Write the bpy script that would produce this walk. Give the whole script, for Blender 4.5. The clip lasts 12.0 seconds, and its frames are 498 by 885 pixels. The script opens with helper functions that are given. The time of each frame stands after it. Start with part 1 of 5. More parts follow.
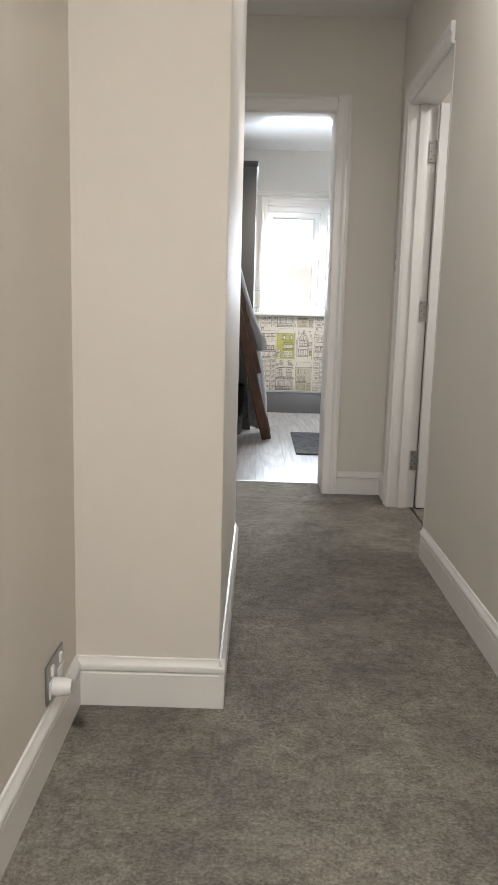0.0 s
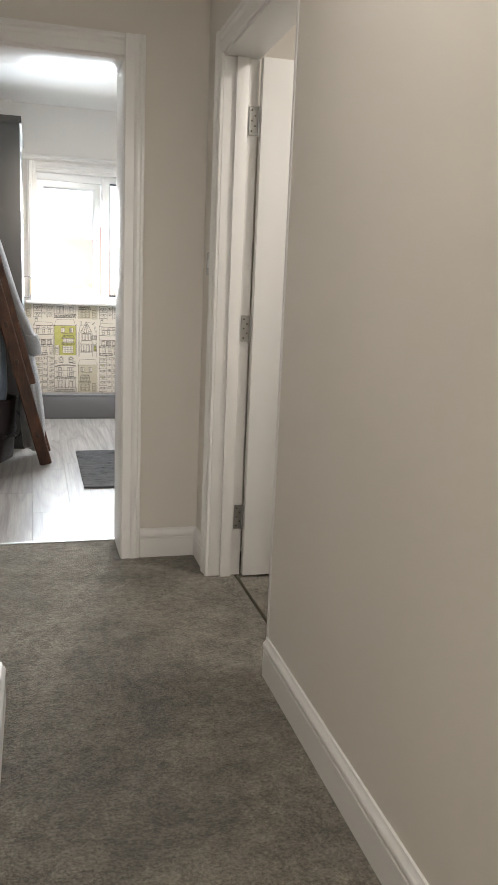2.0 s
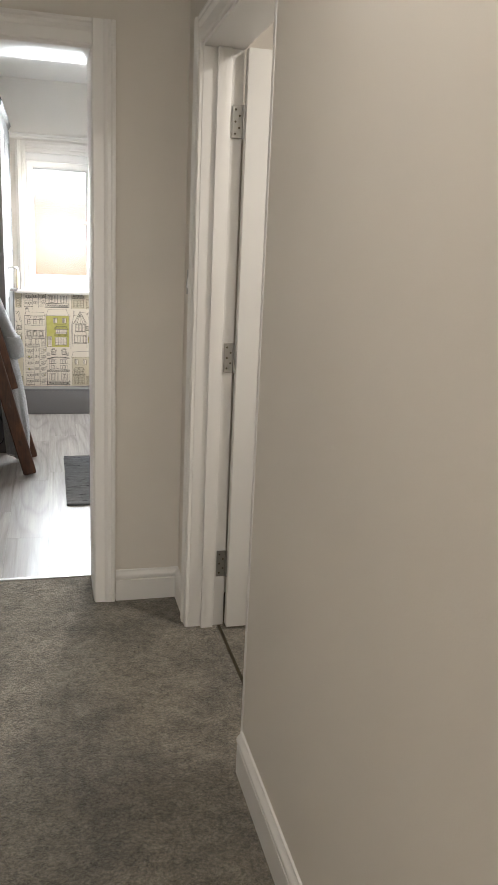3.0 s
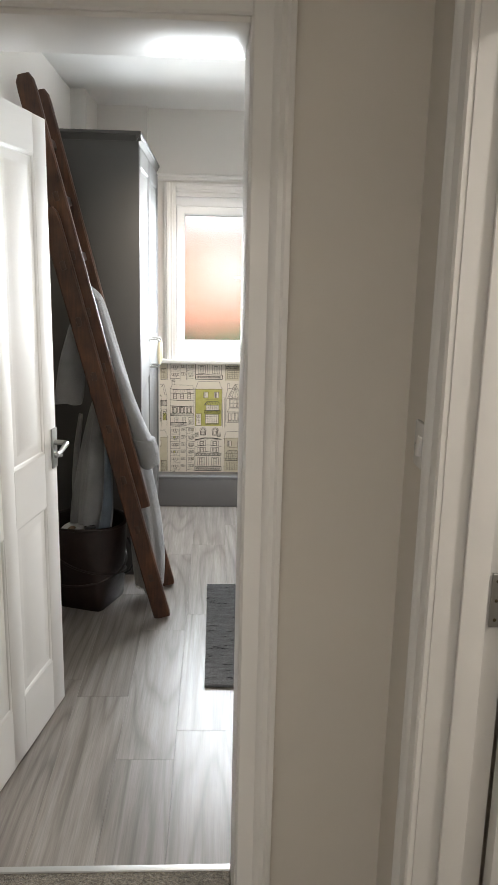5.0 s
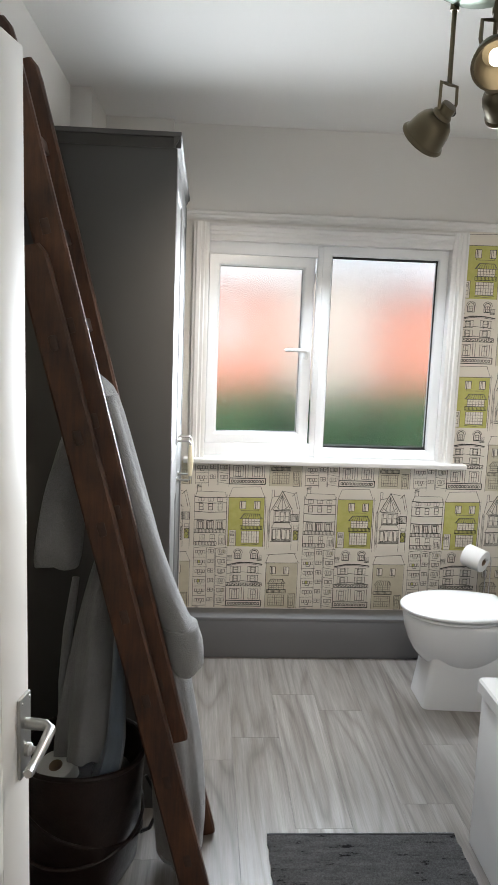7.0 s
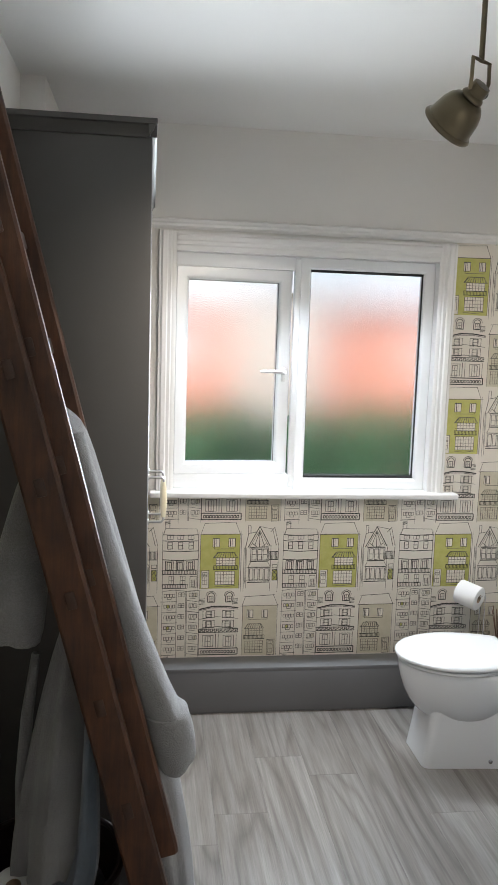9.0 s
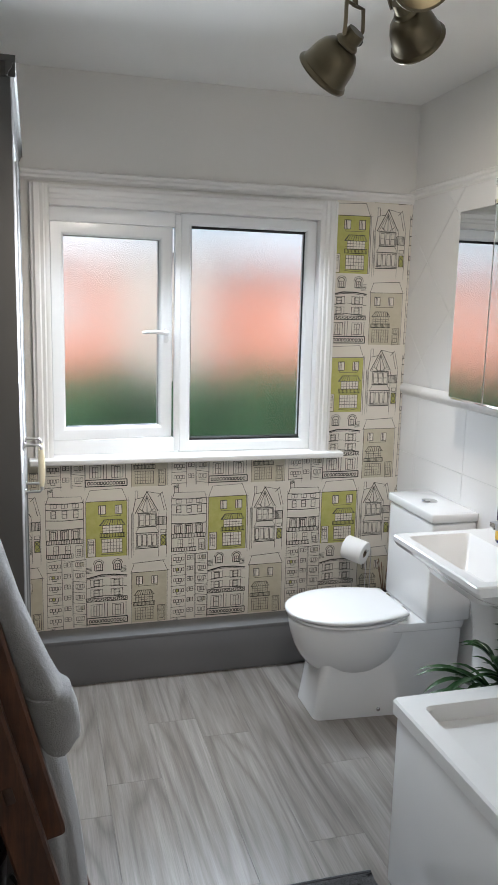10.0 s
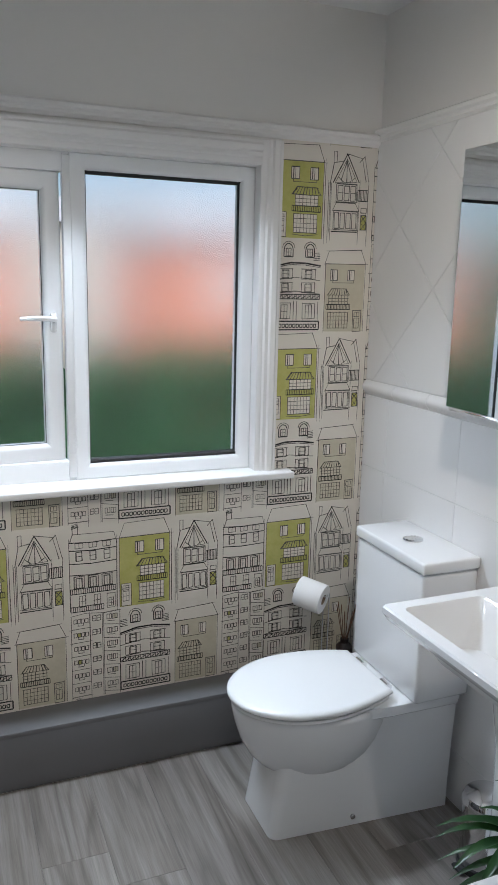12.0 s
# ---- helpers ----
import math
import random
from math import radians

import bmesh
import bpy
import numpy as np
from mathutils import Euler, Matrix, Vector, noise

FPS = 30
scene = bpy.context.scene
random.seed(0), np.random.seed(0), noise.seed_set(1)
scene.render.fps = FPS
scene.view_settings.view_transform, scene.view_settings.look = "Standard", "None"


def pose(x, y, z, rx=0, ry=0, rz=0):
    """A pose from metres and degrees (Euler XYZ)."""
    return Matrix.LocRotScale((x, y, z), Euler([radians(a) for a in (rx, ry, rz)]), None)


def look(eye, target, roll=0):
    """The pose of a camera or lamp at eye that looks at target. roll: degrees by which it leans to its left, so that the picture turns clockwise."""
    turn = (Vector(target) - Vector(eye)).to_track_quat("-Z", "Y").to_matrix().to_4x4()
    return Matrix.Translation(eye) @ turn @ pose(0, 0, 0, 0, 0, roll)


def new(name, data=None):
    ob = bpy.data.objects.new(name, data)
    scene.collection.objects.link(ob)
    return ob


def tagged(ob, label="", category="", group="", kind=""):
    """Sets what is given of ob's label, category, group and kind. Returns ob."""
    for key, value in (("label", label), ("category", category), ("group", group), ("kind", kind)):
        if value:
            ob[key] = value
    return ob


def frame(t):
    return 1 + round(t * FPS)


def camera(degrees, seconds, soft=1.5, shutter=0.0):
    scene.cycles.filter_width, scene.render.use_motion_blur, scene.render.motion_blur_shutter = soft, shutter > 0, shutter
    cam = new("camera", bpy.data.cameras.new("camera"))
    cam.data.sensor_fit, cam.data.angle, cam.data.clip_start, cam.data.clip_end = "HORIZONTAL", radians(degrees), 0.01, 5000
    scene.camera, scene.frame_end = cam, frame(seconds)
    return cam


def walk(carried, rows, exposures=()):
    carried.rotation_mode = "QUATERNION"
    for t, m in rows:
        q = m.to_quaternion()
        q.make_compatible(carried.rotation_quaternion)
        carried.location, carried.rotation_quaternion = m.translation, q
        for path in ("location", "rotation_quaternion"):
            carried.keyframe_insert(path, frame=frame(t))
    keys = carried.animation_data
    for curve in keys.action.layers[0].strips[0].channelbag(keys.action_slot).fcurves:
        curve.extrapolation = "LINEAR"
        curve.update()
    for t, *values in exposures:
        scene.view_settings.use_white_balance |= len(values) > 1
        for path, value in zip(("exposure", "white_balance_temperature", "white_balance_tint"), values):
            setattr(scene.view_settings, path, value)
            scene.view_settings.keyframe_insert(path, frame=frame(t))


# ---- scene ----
cam = camera(36.0, 12.0)
PATH = [
    (0, (0.402, 0.146, 0.977), (0.385, 2.118, 0.643), 1.5),
    (0.5, (0.362, 0.338, 0.967), (0.572, 2.299, 0.638), 2.7),
    (1, (0.394, 0.643, 0.97), (0.676, 2.594, 0.633), 2.3),
    (1.5, (0.408, 0.925, 0.994), (0.741, 2.863, 0.628), 1.6),
    (2, (0.434, 1.139, 1.167), (0.967, 3.025, 0.769), 2.4),
    (2.5, (0.56, 1.308, 1.253), (1.155, 3.171, 0.833), 3.4),
    (3, (0.63, 1.473, 1.375), (1.123, 3.348, 0.884), 2.6),
    (3.5, (0.615, 1.746, 1.445), (0.988, 3.643, 0.932), 2.5),
    (3.7, (0.622, 1.862, 1.5), (0.944, 3.767, 0.985), 2.2),
    (5.3, (0.72, 3.066, 1.566), (0.797, 5.021, 1.151), 1.3),
    (5.5, (0.707, 3.246, 1.573), (0.777, 5.203, 1.171), 1.3),
    (6, (0.668, 3.605, 1.584), (0.649, 5.57, 1.21), 1.1),
    (6.5, (0.586, 3.912, 1.59), (0.541, 5.883, 1.253), 2.3),
    (7, (0.447, 4.19, 1.624), (0.57, 6.163, 1.32), 2.1),
    (7.2, (0.419, 4.285, 1.637), (0.624, 6.255, 1.355), 1.7),
    (8.8, (0.342, 4.555, 1.623), (0.574, 6.526, 1.372), 1.8),
    (9, (0.356, 4.553, 1.624), (0.613, 6.52, 1.371), 1.8),
    (9.5, (0.369, 4.579, 1.633), (0.783, 6.512, 1.332), 2.0),
    (10, (0.391, 4.606, 1.617), (0.925, 6.503, 1.274), 1.4),
    (10.5, (0.47, 4.721, 1.613), (1.109, 6.583, 1.258), 1.6),
    (11, (0.51, 4.911, 1.615), (1.245, 6.734, 1.245), 2.5),
    (11.5, (0.528, 5.167, 1.633), (1.313, 6.966, 1.249), 2.2),
    (12, (0.59, 5.439, 1.63), (1.336, 7.249, 1.224), 1.3),
]
EXPOSURES = [(0.0, 1.28, 6050, 10), (1.5, 1.35, 6200, 10), (2.5, 1.33, 6350, 10), (3.5, 1.18, 6450, 10), (5.5, 0.85, 6450, 10), (6.0, 0.72, 6450, 10), (6.5, 0.66, 6400, 10), (7.2, 0.55, 6350, 10), (9.0, 0.55, 6250, 10), (10.5, 0.2, 6050, 10), (11.3, 0.05, 5900, 10), (12.0, 0.05, 5900, 10)]
walk(cam, [(t, look(eye, target, roll)) for t, eye, target, roll in PATH], EXPOSURES)

SKY, SUN_W, PANE_W, HEAD_W = 0.15, 4.4, 20.0, 10.0
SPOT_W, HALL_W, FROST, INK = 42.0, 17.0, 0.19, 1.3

# ---- light ----
world = bpy.data.worlds.new("sky")
scene.world = world
world.use_nodes = True
wn = world.node_tree.nodes
sky = wn.new("ShaderNodeTexSky")
sky.sky_type = 'NISHITA'
sky.sun_disc = False
sky.sun_elevation, sky.sun_rotation = radians(40), radians(222)
sky.air_density, sky.dust_density = 1.0, 3.0
world.node_tree.links.new(sky.outputs[0], wn["Background"].inputs[0])
wn["Background"].inputs[1].default_value = SKY

sun = new("sun", bpy.data.lights.new("sun", 'SUN'))
sun.data.energy, sun.data.angle, sun.data.color = SUN_W, radians(10), (1.0, 0.96, 0.9)
sun.matrix_world = look((0, 0, 0), (0.8, 0.9, -1.0))


def area_lamp(name, m, sx, sy, power, color):
    ob = new(name, bpy.data.lights.new(name, 'AREA'))
    ob.data.shape, ob.data.size, ob.data.size_y = 'RECTANGLE', sx, sy
    ob.data.energy, ob.data.color = power, color
    ob.matrix_world = m
    return ob



# the sky's light in the window's opening, before each pane and under its head
for x0, x1 in ((0.515, 0.92), (1.052, 1.564)):
    mid_x = (x0 + x1) / 2
    side_light = area_lamp("window_light", look((mid_x, 7.795, 1.5), (mid_x - 0.42, 6.795, 1.52)), x1 - x0, 0.84, PANE_W * (x1 - x0), (0.89, 0.945, 0.98))
    side_light.data.spread = radians(106)
head_light = area_lamp("window_light", look((1.035, 7.83, 1.955), (1.035, 7.41, 1.055)), 1.05, 0.09, HEAD_W, (0.85, 0.93, 1.0))
head_light.data.spread = radians(106)

# ---- materials ----


class Nodes:
    """A small builder of node materials."""

    def __init__(self, name):
        self.mat = bpy.data.materials.new(name)
        self.mat.use_nodes = True
        self.t = self.mat.node_tree
        self.b = self.t.nodes["Principled BSDF"]

    def add(self, kind, **inputs):
        n = self.t.nodes.new("ShaderNode" + kind)
        for k, v in inputs.items():
            n.inputs[k.replace("_", " ")].default_value = v
        return n

    def link(self, a, b):
        self.t.links.new(a, b)

    def coords(self, scale=(1, 1, 1)):
        c, m = self.add("TexCoord"), self.add("Mapping")
        m.inputs["Scale"].default_value = scale
        self.link(c.outputs["Object"], m.inputs["Vector"])
        return m.outputs[0]

    def noise(self, scale, detail=4.0, rough=0.55, at=None):
        n = self.add("TexNoise", Scale=scale, Detail=detail, Roughness=rough)
        self.link(at if at is not None else self.coords(), n.inputs["Vector"])
        return n.outputs["Fac"]

    def ramp(self, fac, *stops):
        r = self.add("ValToRGB")
        e = r.color_ramp.elements
        while len(e) < len(stops):
            e.new(0.5)
        for el, (pos, col) in zip(e, stops):
            el.position, el.color = pos, (*col, 1)
        self.link(fac, r.inputs[0])
        return r.outputs[0]

    def mix(self, fac, a, b, blend='MIX'):
        m = self.t.nodes.new("ShaderNodeMix")
        m.data_type, m.blend_type = 'RGBA', blend
        for socket, v in ((m.inputs[0], fac), (m.inputs[6], a), (m.inputs[7], b)):
            if isinstance(v, (int, float)):
                socket.default_value = v
            elif isinstance(v, tuple):
                socket.default_value = (*v, 1)
            else:
                self.link(v, socket)
        return m.outputs[2]

    def bump(self, height, strength=0.2, distance=0.002):
        b = self.add("Bump", Strength=strength, Distance=distance)
        self.link(height, b.inputs["Height"])
        self.link(b.outputs[0], self.b.inputs["Normal"])


def tint(c, k):
    return tuple(min(1.0, v * k) for v in c)


def painted(name, color, rough=0.5, vary=0.06, bump=0.08, scale=9.0, fine=160.0, coat=0.0, metal=0.0):
    n = Nodes(name)
    big = n.noise(scale / 6, 3)
    col = n.ramp(big, (0.3, tint(color, 1 - vary)), (0.7, tint(color, 1 + vary)))
    n.link(col, n.b.inputs["Base Color"])
    n.link(n.ramp(n.noise(scale, 4), (0.3, (rough * 0.97,) * 3), (0.7, (min(1, rough * 1.04),) * 3)), n.b.inputs["Roughness"])
    n.b.inputs["Metallic"].default_value = metal
    n.b.inputs["Coat Weight"].default_value = coat
    n.bump(n.noise(fine, 3), bump, 0.0015)
    return n.mat


M = {}
M["hall_wall"] = painted("hall_wall_paint", (0.72, 0.68, 0.625), 0.62, 0.03, 0.12, 4, 220)
M["wall"] = painted("white_wall_paint", (0.76, 0.74, 0.71), 0.65, 0.03, 0.12, 4, 200)
M["ceiling"] = painted("ceiling_paint", (0.8, 0.79, 0.77), 0.8, 0.02, 0.1, 3, 150)
M["gloss"] = painted("white_gloss_woodwork", (0.8, 0.785, 0.765), 0.38, 0.02, 0.06, 6, 90, 0.0)
M["door"] = painted("white_door_paint", (0.78, 0.77, 0.75), 0.55, 0.015, 0.06, 6, 120)
# wardrobe side, top and cornice: a darker grey than its doors
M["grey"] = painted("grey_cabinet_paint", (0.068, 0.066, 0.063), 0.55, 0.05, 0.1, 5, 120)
M["grey_box"] = painted("grey_boxing_paint", (0.15, 0.15, 0.155), 0.4, 0.05, 0.1, 5, 120)
M["upvc"] = painted("white_upvc", (0.88, 0.885, 0.89), 0.25, 0.01, 0.03, 6, 60, 0.1)
M["seal"] = painted("black_window_seal", (0.015, 0.015, 0.015), 0.6)
M["china"] = painted("white_glazed_china", (0.82, 0.82, 0.82), 0.07, 0.01, 0.02, 5, 20, 0.5)
M["acrylic"] = painted("white_bath_acrylic", (0.8, 0.79, 0.775), 0.16, 0.01, 0.03, 4, 20, 0.3)
M["seat"] = painted("white_seat_plastic", (0.82, 0.82, 0.82), 0.22, 0.01, 0.02, 5, 40)
M["chrome"] = painted("chrome", (0.75, 0.75, 0.76), 0.09, 0.02, 0.02, 20, 100, 0, 1.0)
M["satin"] = painted("satin_nickel", (0.42, 0.42, 0.41), 0.36, 0.05, 0.05, 30, 200, 0, 1.0)
M["brass"] = painted("antique_brass", (0.125, 0.105, 0.07), 0.34, 0.18, 0.1, 40, 160, 0, 1.0)
M["black"] = painted("black_plastic", (0.02, 0.02, 0.02), 0.4)
M["tile"] = painted("white_tile_glaze", (0.8, 0.79, 0.78), 0.2, 0.015, 0.05, 5, 25, 0.1)
M["grout"] = painted("grout", (0.58, 0.57, 0.55), 0.85)
M["paper"] = painted("tissue_paper", (0.82, 0.81, 0.79), 0.9, 0.03, 0.3, 20, 300)
M["cream"] = painted("cream_ceramic", (0.75, 0.68, 0.5), 0.3, 0.05)


def carpet():
    n = Nodes("grey_carpet")
    big, patch, mid, fine = n.noise(2.3, 5, 0.65), n.noise(7.5, 6, 0.7), n.noise(30, 7, 0.85), n.noise(120, 3, 0.8)
    col = n.mix(0.4, n.ramp(patch, (0.38, (0.125, 0.109, 0.085)), (0.62, (0.3, 0.268, 0.214))), n.ramp(mid, (0.4, (0.085, 0.073, 0.056)), (0.6, (0.37, 0.333, 0.27))))
    col = n.mix(0.8, col, n.ramp(big, (0.38, (0.66, 0.65, 0.63)), (0.62, (1.25, 1.24, 1.23))), 'MULTIPLY')
    col = n.mix(0.85, col, n.ramp(fine, (0.34, (0.5, 0.49, 0.48)), (0.66, (1.35, 1.33, 1.3))), 'MULTIPLY')
    n.link(col, n.b.inputs["Base Color"])
    n.b.inputs["Roughness"].default_value = 0.95
    n.b.inputs["Sheen Weight"].default_value = 0.25
    h = n.add("Math")
    h.operation = 'ADD'
    n.link(fine, h.inputs[0])
    n.link(mid, h.inputs[1])
    n.bump(h.outputs[0], 0.9, 0.012)
    return n.mat


def laminate():
    n = Nodes("grey_oak_laminate")
    info = n.add("ObjectInfo")
    c, shift = n.add("TexCoord"), n.add("VectorMath")
    shift.operation = 'MULTIPLY_ADD'
    n.link(info.outputs["Random"], shift.inputs[0])
    shift.inputs[1].default_value = (37, 53, 19)
    n.link(c.outputs["Object"], shift.inputs[2])

    def along(k):
        m = n.add("Mapping")
        m.inputs["Scale"].default_value = (1, k, 1)
        n.link(shift.outputs[0], m.inputs["Vector"])
        return m.outputs[0]

    def math_node(kind, a, b):
        m = n.add("Math")
        m.operation = kind
        n.link(a, m.inputs[0])
        m.inputs[1].default_value = b
        return m.outputs[0]

    ring = math_node('PINGPONG', math_node('MULTIPLY', n.noise(5.2, 1.2, 0.4, along(0.11)), 17.0), 1.0)
    broad, fibre, pore = n.noise(24, 4, 0.6, along(0.045)), n.noise(75, 4, 0.65, along(0.03)), n.noise(260, 3, 0.7, along(0.03))
    col = n.ramp(broad, (0.3, (0.18, 0.161, 0.144)), (0.5, (0.242, 0.221, 0.203)), (0.7, (0.305, 0.284, 0.266)))
    col = n.mix(0.4, col, n.ramp(fibre, (0.3, (0.55, 0.53, 0.51)), (0.68, (1.3, 1.29, 1.28))), 'MULTIPLY')
    col = n.mix(0.55, col, n.ramp(ring, (0.0, (0.5, 0.47, 0.45)), (0.4, (1.0, 1.0, 1.0)), (1.0, (1.15, 1.15, 1.15))), 'MULTIPLY')
    col = n.mix(0.4, col, n.ramp(pore, (0.3, (0.6, 0.58, 0.56)), (0.6, (1.12, 1.12, 1.12))), 'MULTIPLY')
    col = n.mix(0.6, col, n.ramp(info.outputs["Random"], (0.0, (0.82, 0.8, 0.79)), (1.0, (1.2, 1.2, 1.2))), 'MULTIPLY')
    n.link(col, n.b.inputs["Base Color"])
    n.link(n.ramp(fibre, (0.3, (0.36,) * 3), (0.7, (0.28,) * 3)), n.b.inputs["Roughness"])
    n.bump(pore, 0.1, 0.001)
    return n.mat


def wood(name, dark, light, rough=0.5, axis=(1, 1, 0.08)):
    n = Nodes(name)
    at = n.coords(axis)
    grain, blot = n.noise(90, 5, 0.7, at), n.noise(7, 4)
    col = n.mix(0.6, n.ramp(grain, (0.3, dark), (0.7, light)), n.ramp(blot, (0.3, tint(dark, 0.8)), (0.72, light)))
    n.link(col, n.b.inputs["Base Color"])
    n.link(n.ramp(blot, (0.3, (rough,) * 3), (0.7, (rough * 0.75,) * 3)), n.b.inputs["Roughness"])
    n.bump(grain, 0.35, 0.002)
    return n.mat


def cloth(name, color, scale=320.0, strength=0.6):
    n = Nodes(name)
    fine = n.noise(scale, 3, 0.7)
    n.link(n.mix(0.6, n.ramp(n.noise(9, 4), (0.3, tint(color, 0.82)), (0.7, tint(color, 1.1))), n.ramp(fine, (0.3, (0.62,) * 3), (0.7, (1.15,) * 3)), 'MULTIPLY'), n.b.inputs["Base Color"])
    n.b.inputs["Roughness"].default_value = 0.95
    n.b.inputs["Sheen Weight"].default_value = 0.4
    n.bump(fine, strength, 0.004)
    return n.mat


def rug_yarn():
    n = Nodes("grey_rug_yarn")
    worn = n.noise(20, 5, 0.75, n.coords((0.45, 2.3, 1)))
    fine = n.noise(170, 3, 0.7, n.coords((1, 1, 1)))
    col = n.ramp(worn, (0.36, (0.03, 0.03, 0.034)), (0.405, (0.2, 0.204, 0.218)), (0.7, (0.31, 0.316, 0.332)))
    n.link(n.mix(0.8, col, n.ramp(fine, (0.3, (0.5,) * 3), (0.7, (1.25,) * 3)), 'MULTIPLY'), n.b.inputs["Base Color"])
    n.b.inputs["Roughness"].default_value = 0.95
    n.bump(fine, 0.9, 0.005)
    return n.mat


def leather():
    n = Nodes("brown_leather")
    a, b = n.noise(12, 5, 0.7), n.noise(120, 4)
    n.link(n.mix(0.5, n.ramp(a, (0.35, (0.005, 0.0022, 0.0016)), (0.75, (0.024, 0.0075, 0.0042))), n.ramp(b, (0.3, (0.007, 0.0028, 0.002)), (0.7, (0.023, 0.008, 0.005)))), n.b.inputs["Base Color"])
    n.link(n.ramp(a, (0.3, (0.62,) * 3), (0.7, (0.38,) * 3)), n.b.inputs["Roughness"])
    n.bump(b, 0.4, 0.003)
    return n.mat


def glass(name, rough, bump=0.0, scale=60.0, color=(1, 1, 1), ior=1.45):
    n = Nodes(name)
    n.b.inputs["Base Color"].default_value = (*color, 1)
    n.b.inputs["Transmission Weight"].default_value = 1
    n.b.inputs["IOR"].default_value = ior
    n.b.inputs["Roughness"].default_value = rough
    if bump:
        n.bump(n.noise(scale, 2, 0.5), bump, 0.003)
    return n.mat


def mirror():
    n = Nodes("mirror_silver")
    n.b.inputs["Base Color"].default_value = (0.86, 0.88, 0.88, 1)
    n.b.inputs["Metallic"].default_value = 1
    n.b.inputs["Roughness"].default_value = 0.012
    return n.mat


def glowing(name, color, strength):
    n = Nodes(name)
    n.b.inputs["Base Color"].default_value = (*color, 1)
    n.b.inputs["Emission Color"].default_value = (*color, 1)
    n.b.inputs["Emission Strength"].default_value = strength
    return n.mat


def two_tone(name, a, b, scale, rough=0.9, bump=0.5, stretch=(1, 1, 1)):
    n = Nodes(name)
    f = n.noise(scale, 5, 0.65, n.coords(stretch))
    n.link(n.ramp(f, (0.35, a), (0.65, b)), n.b.inputs["Base Color"])
    n.b.inputs["Roughness"].default_value = rough
    n.bump(f, bump, 0.01)
    return n.mat


# wardrobe doors: a lighter grey than the side, about as rough
M["grey_doors"] = painted("grey_cabinet_door_paint", (0.11, 0.11, 0.11), 0.58, 0.04, 0.08, 5, 90, 0.0)
M["satin_green"] = painted("aged_steel", (0.11, 0.135, 0.1), 0.34, 0.06, 0.04, 20, 80, 0, 1.0)
M["card"] = painted("brown_card", (0.3, 0.22, 0.15), 0.9)
M["reed"] = painted("brown_reed", (0.16, 0.08, 0.045), 0.7)
M["yellow"] = painted("mustard_label", (0.6, 0.39, 0.06), 0.55)
M["brass_print"] = painted("label_print", (0.16, 0.12, 0.05), 0.6)
M["blue_glass"] = painted("cobalt_glass", (0.008, 0.012, 0.14), 0.08, 0.05, 0.0, 5, 20, 0.6)
M["bulb"] = glowing("bulb_glow", (1.0, 0.88, 0.7), 3.0)
M["added_lamp_shade"] = glowing("added_lamp_shade_glow", (1.0, 0.85, 0.65), 2.0)
M["carpet"] = carpet()
M["laminate"] = laminate()
M["ladder"] = wood("old_stained_ladder_wood", (0.01, 0.0042, 0.0025), (0.125, 0.046, 0.017), 0.6)
M["rung"] = wood("dark_rung_wood", (0.02, 0.009, 0.005), (0.08, 0.034, 0.017), 0.55, (1, 0.08, 1))
M["robe"] = cloth("grey_towelling", (0.27, 0.268, 0.268), 260, 0.9)
M["cloth_blue"] = cloth("blue_grey_cloth", (0.16, 0.2, 0.25))
M["cloth_dark"] = cloth("black_cloth", (0.012, 0.012, 0.014))
M["leather"] = leather()
M["rug"] = rug_yarn()
M["rug_dark"] = cloth("worn_rug_yarn", (0.07, 0.07, 0.075), 140, 0.8)
M["frosted"] = glass("frosted_glass", FROST, 0.2, 300, ior=1.3)
M["clear"] = glass("clear_glass", 0.02)
M["mirror"] = mirror()
M["ink"] = two_tone("wallpaper_ink", (0.07, 0.065, 0.058), (0.17, 0.162, 0.146), 90, 0.8, 0.0)
M["ink_dark"] = two_tone("wallpaper_dark_ink", (0.016, 0.0155, 0.015), (0.07, 0.067, 0.063), 60, 0.8, 0.0)
M["wallpaper"] = painted("wallpaper_ground", (0.75, 0.7, 0.625), 0.75, 0.04, 0.15, 5, 260)
M["lime"] = two_tone("wallpaper_lime", (0.47, 0.46, 0.13), (0.54, 0.52, 0.18), 25, 0.75, 0.0)
M["sand"] = two_tone("wallpaper_sand", (0.57, 0.52, 0.4), (0.62, 0.57, 0.45), 25, 0.75, 0.0)
M["leaf"] = two_tone("palm_leaf", (0.014, 0.05, 0.014), (0.035, 0.1, 0.028), 18, 0.35, 0.2)
M["lawn"] = two_tone("lawn_grass", (0.012, 0.05, 0.016), (0.028, 0.085, 0.028), 3, 0.95, 0.6)
M["hedge"] = two_tone("hedge_leaves", (0.008, 0.04, 0.014), (0.02, 0.075, 0.026), 6, 0.9, 0.6)
M["brick"] = two_tone("orange_brick", (0.53, 0.22, 0.155), (0.61, 0.29, 0.22), 4, 0.9, 0.3)
M["render"] = two_tone("white_wall_render", (0.47, 0.44, 0.39), (0.54, 0.51, 0.46), 3, 0.9, 0.2)
M["tile_grout"] = painted("pale_tile_grout", (0.7, 0.69, 0.67), 0.8)
M["slate"] = two_tone("grey_roof_slate", (0.4, 0.41, 0.42), (0.48, 0.485, 0.495), 5, 0.7, 0.3)

# ---- helpers of this scene ----


def thing(name, loc, label, category, group="", kind=""):
    ob = new(name)
    ob.empty_display_size = 0.1
    ob.location = loc
    return tagged(ob, label, category, group, kind)


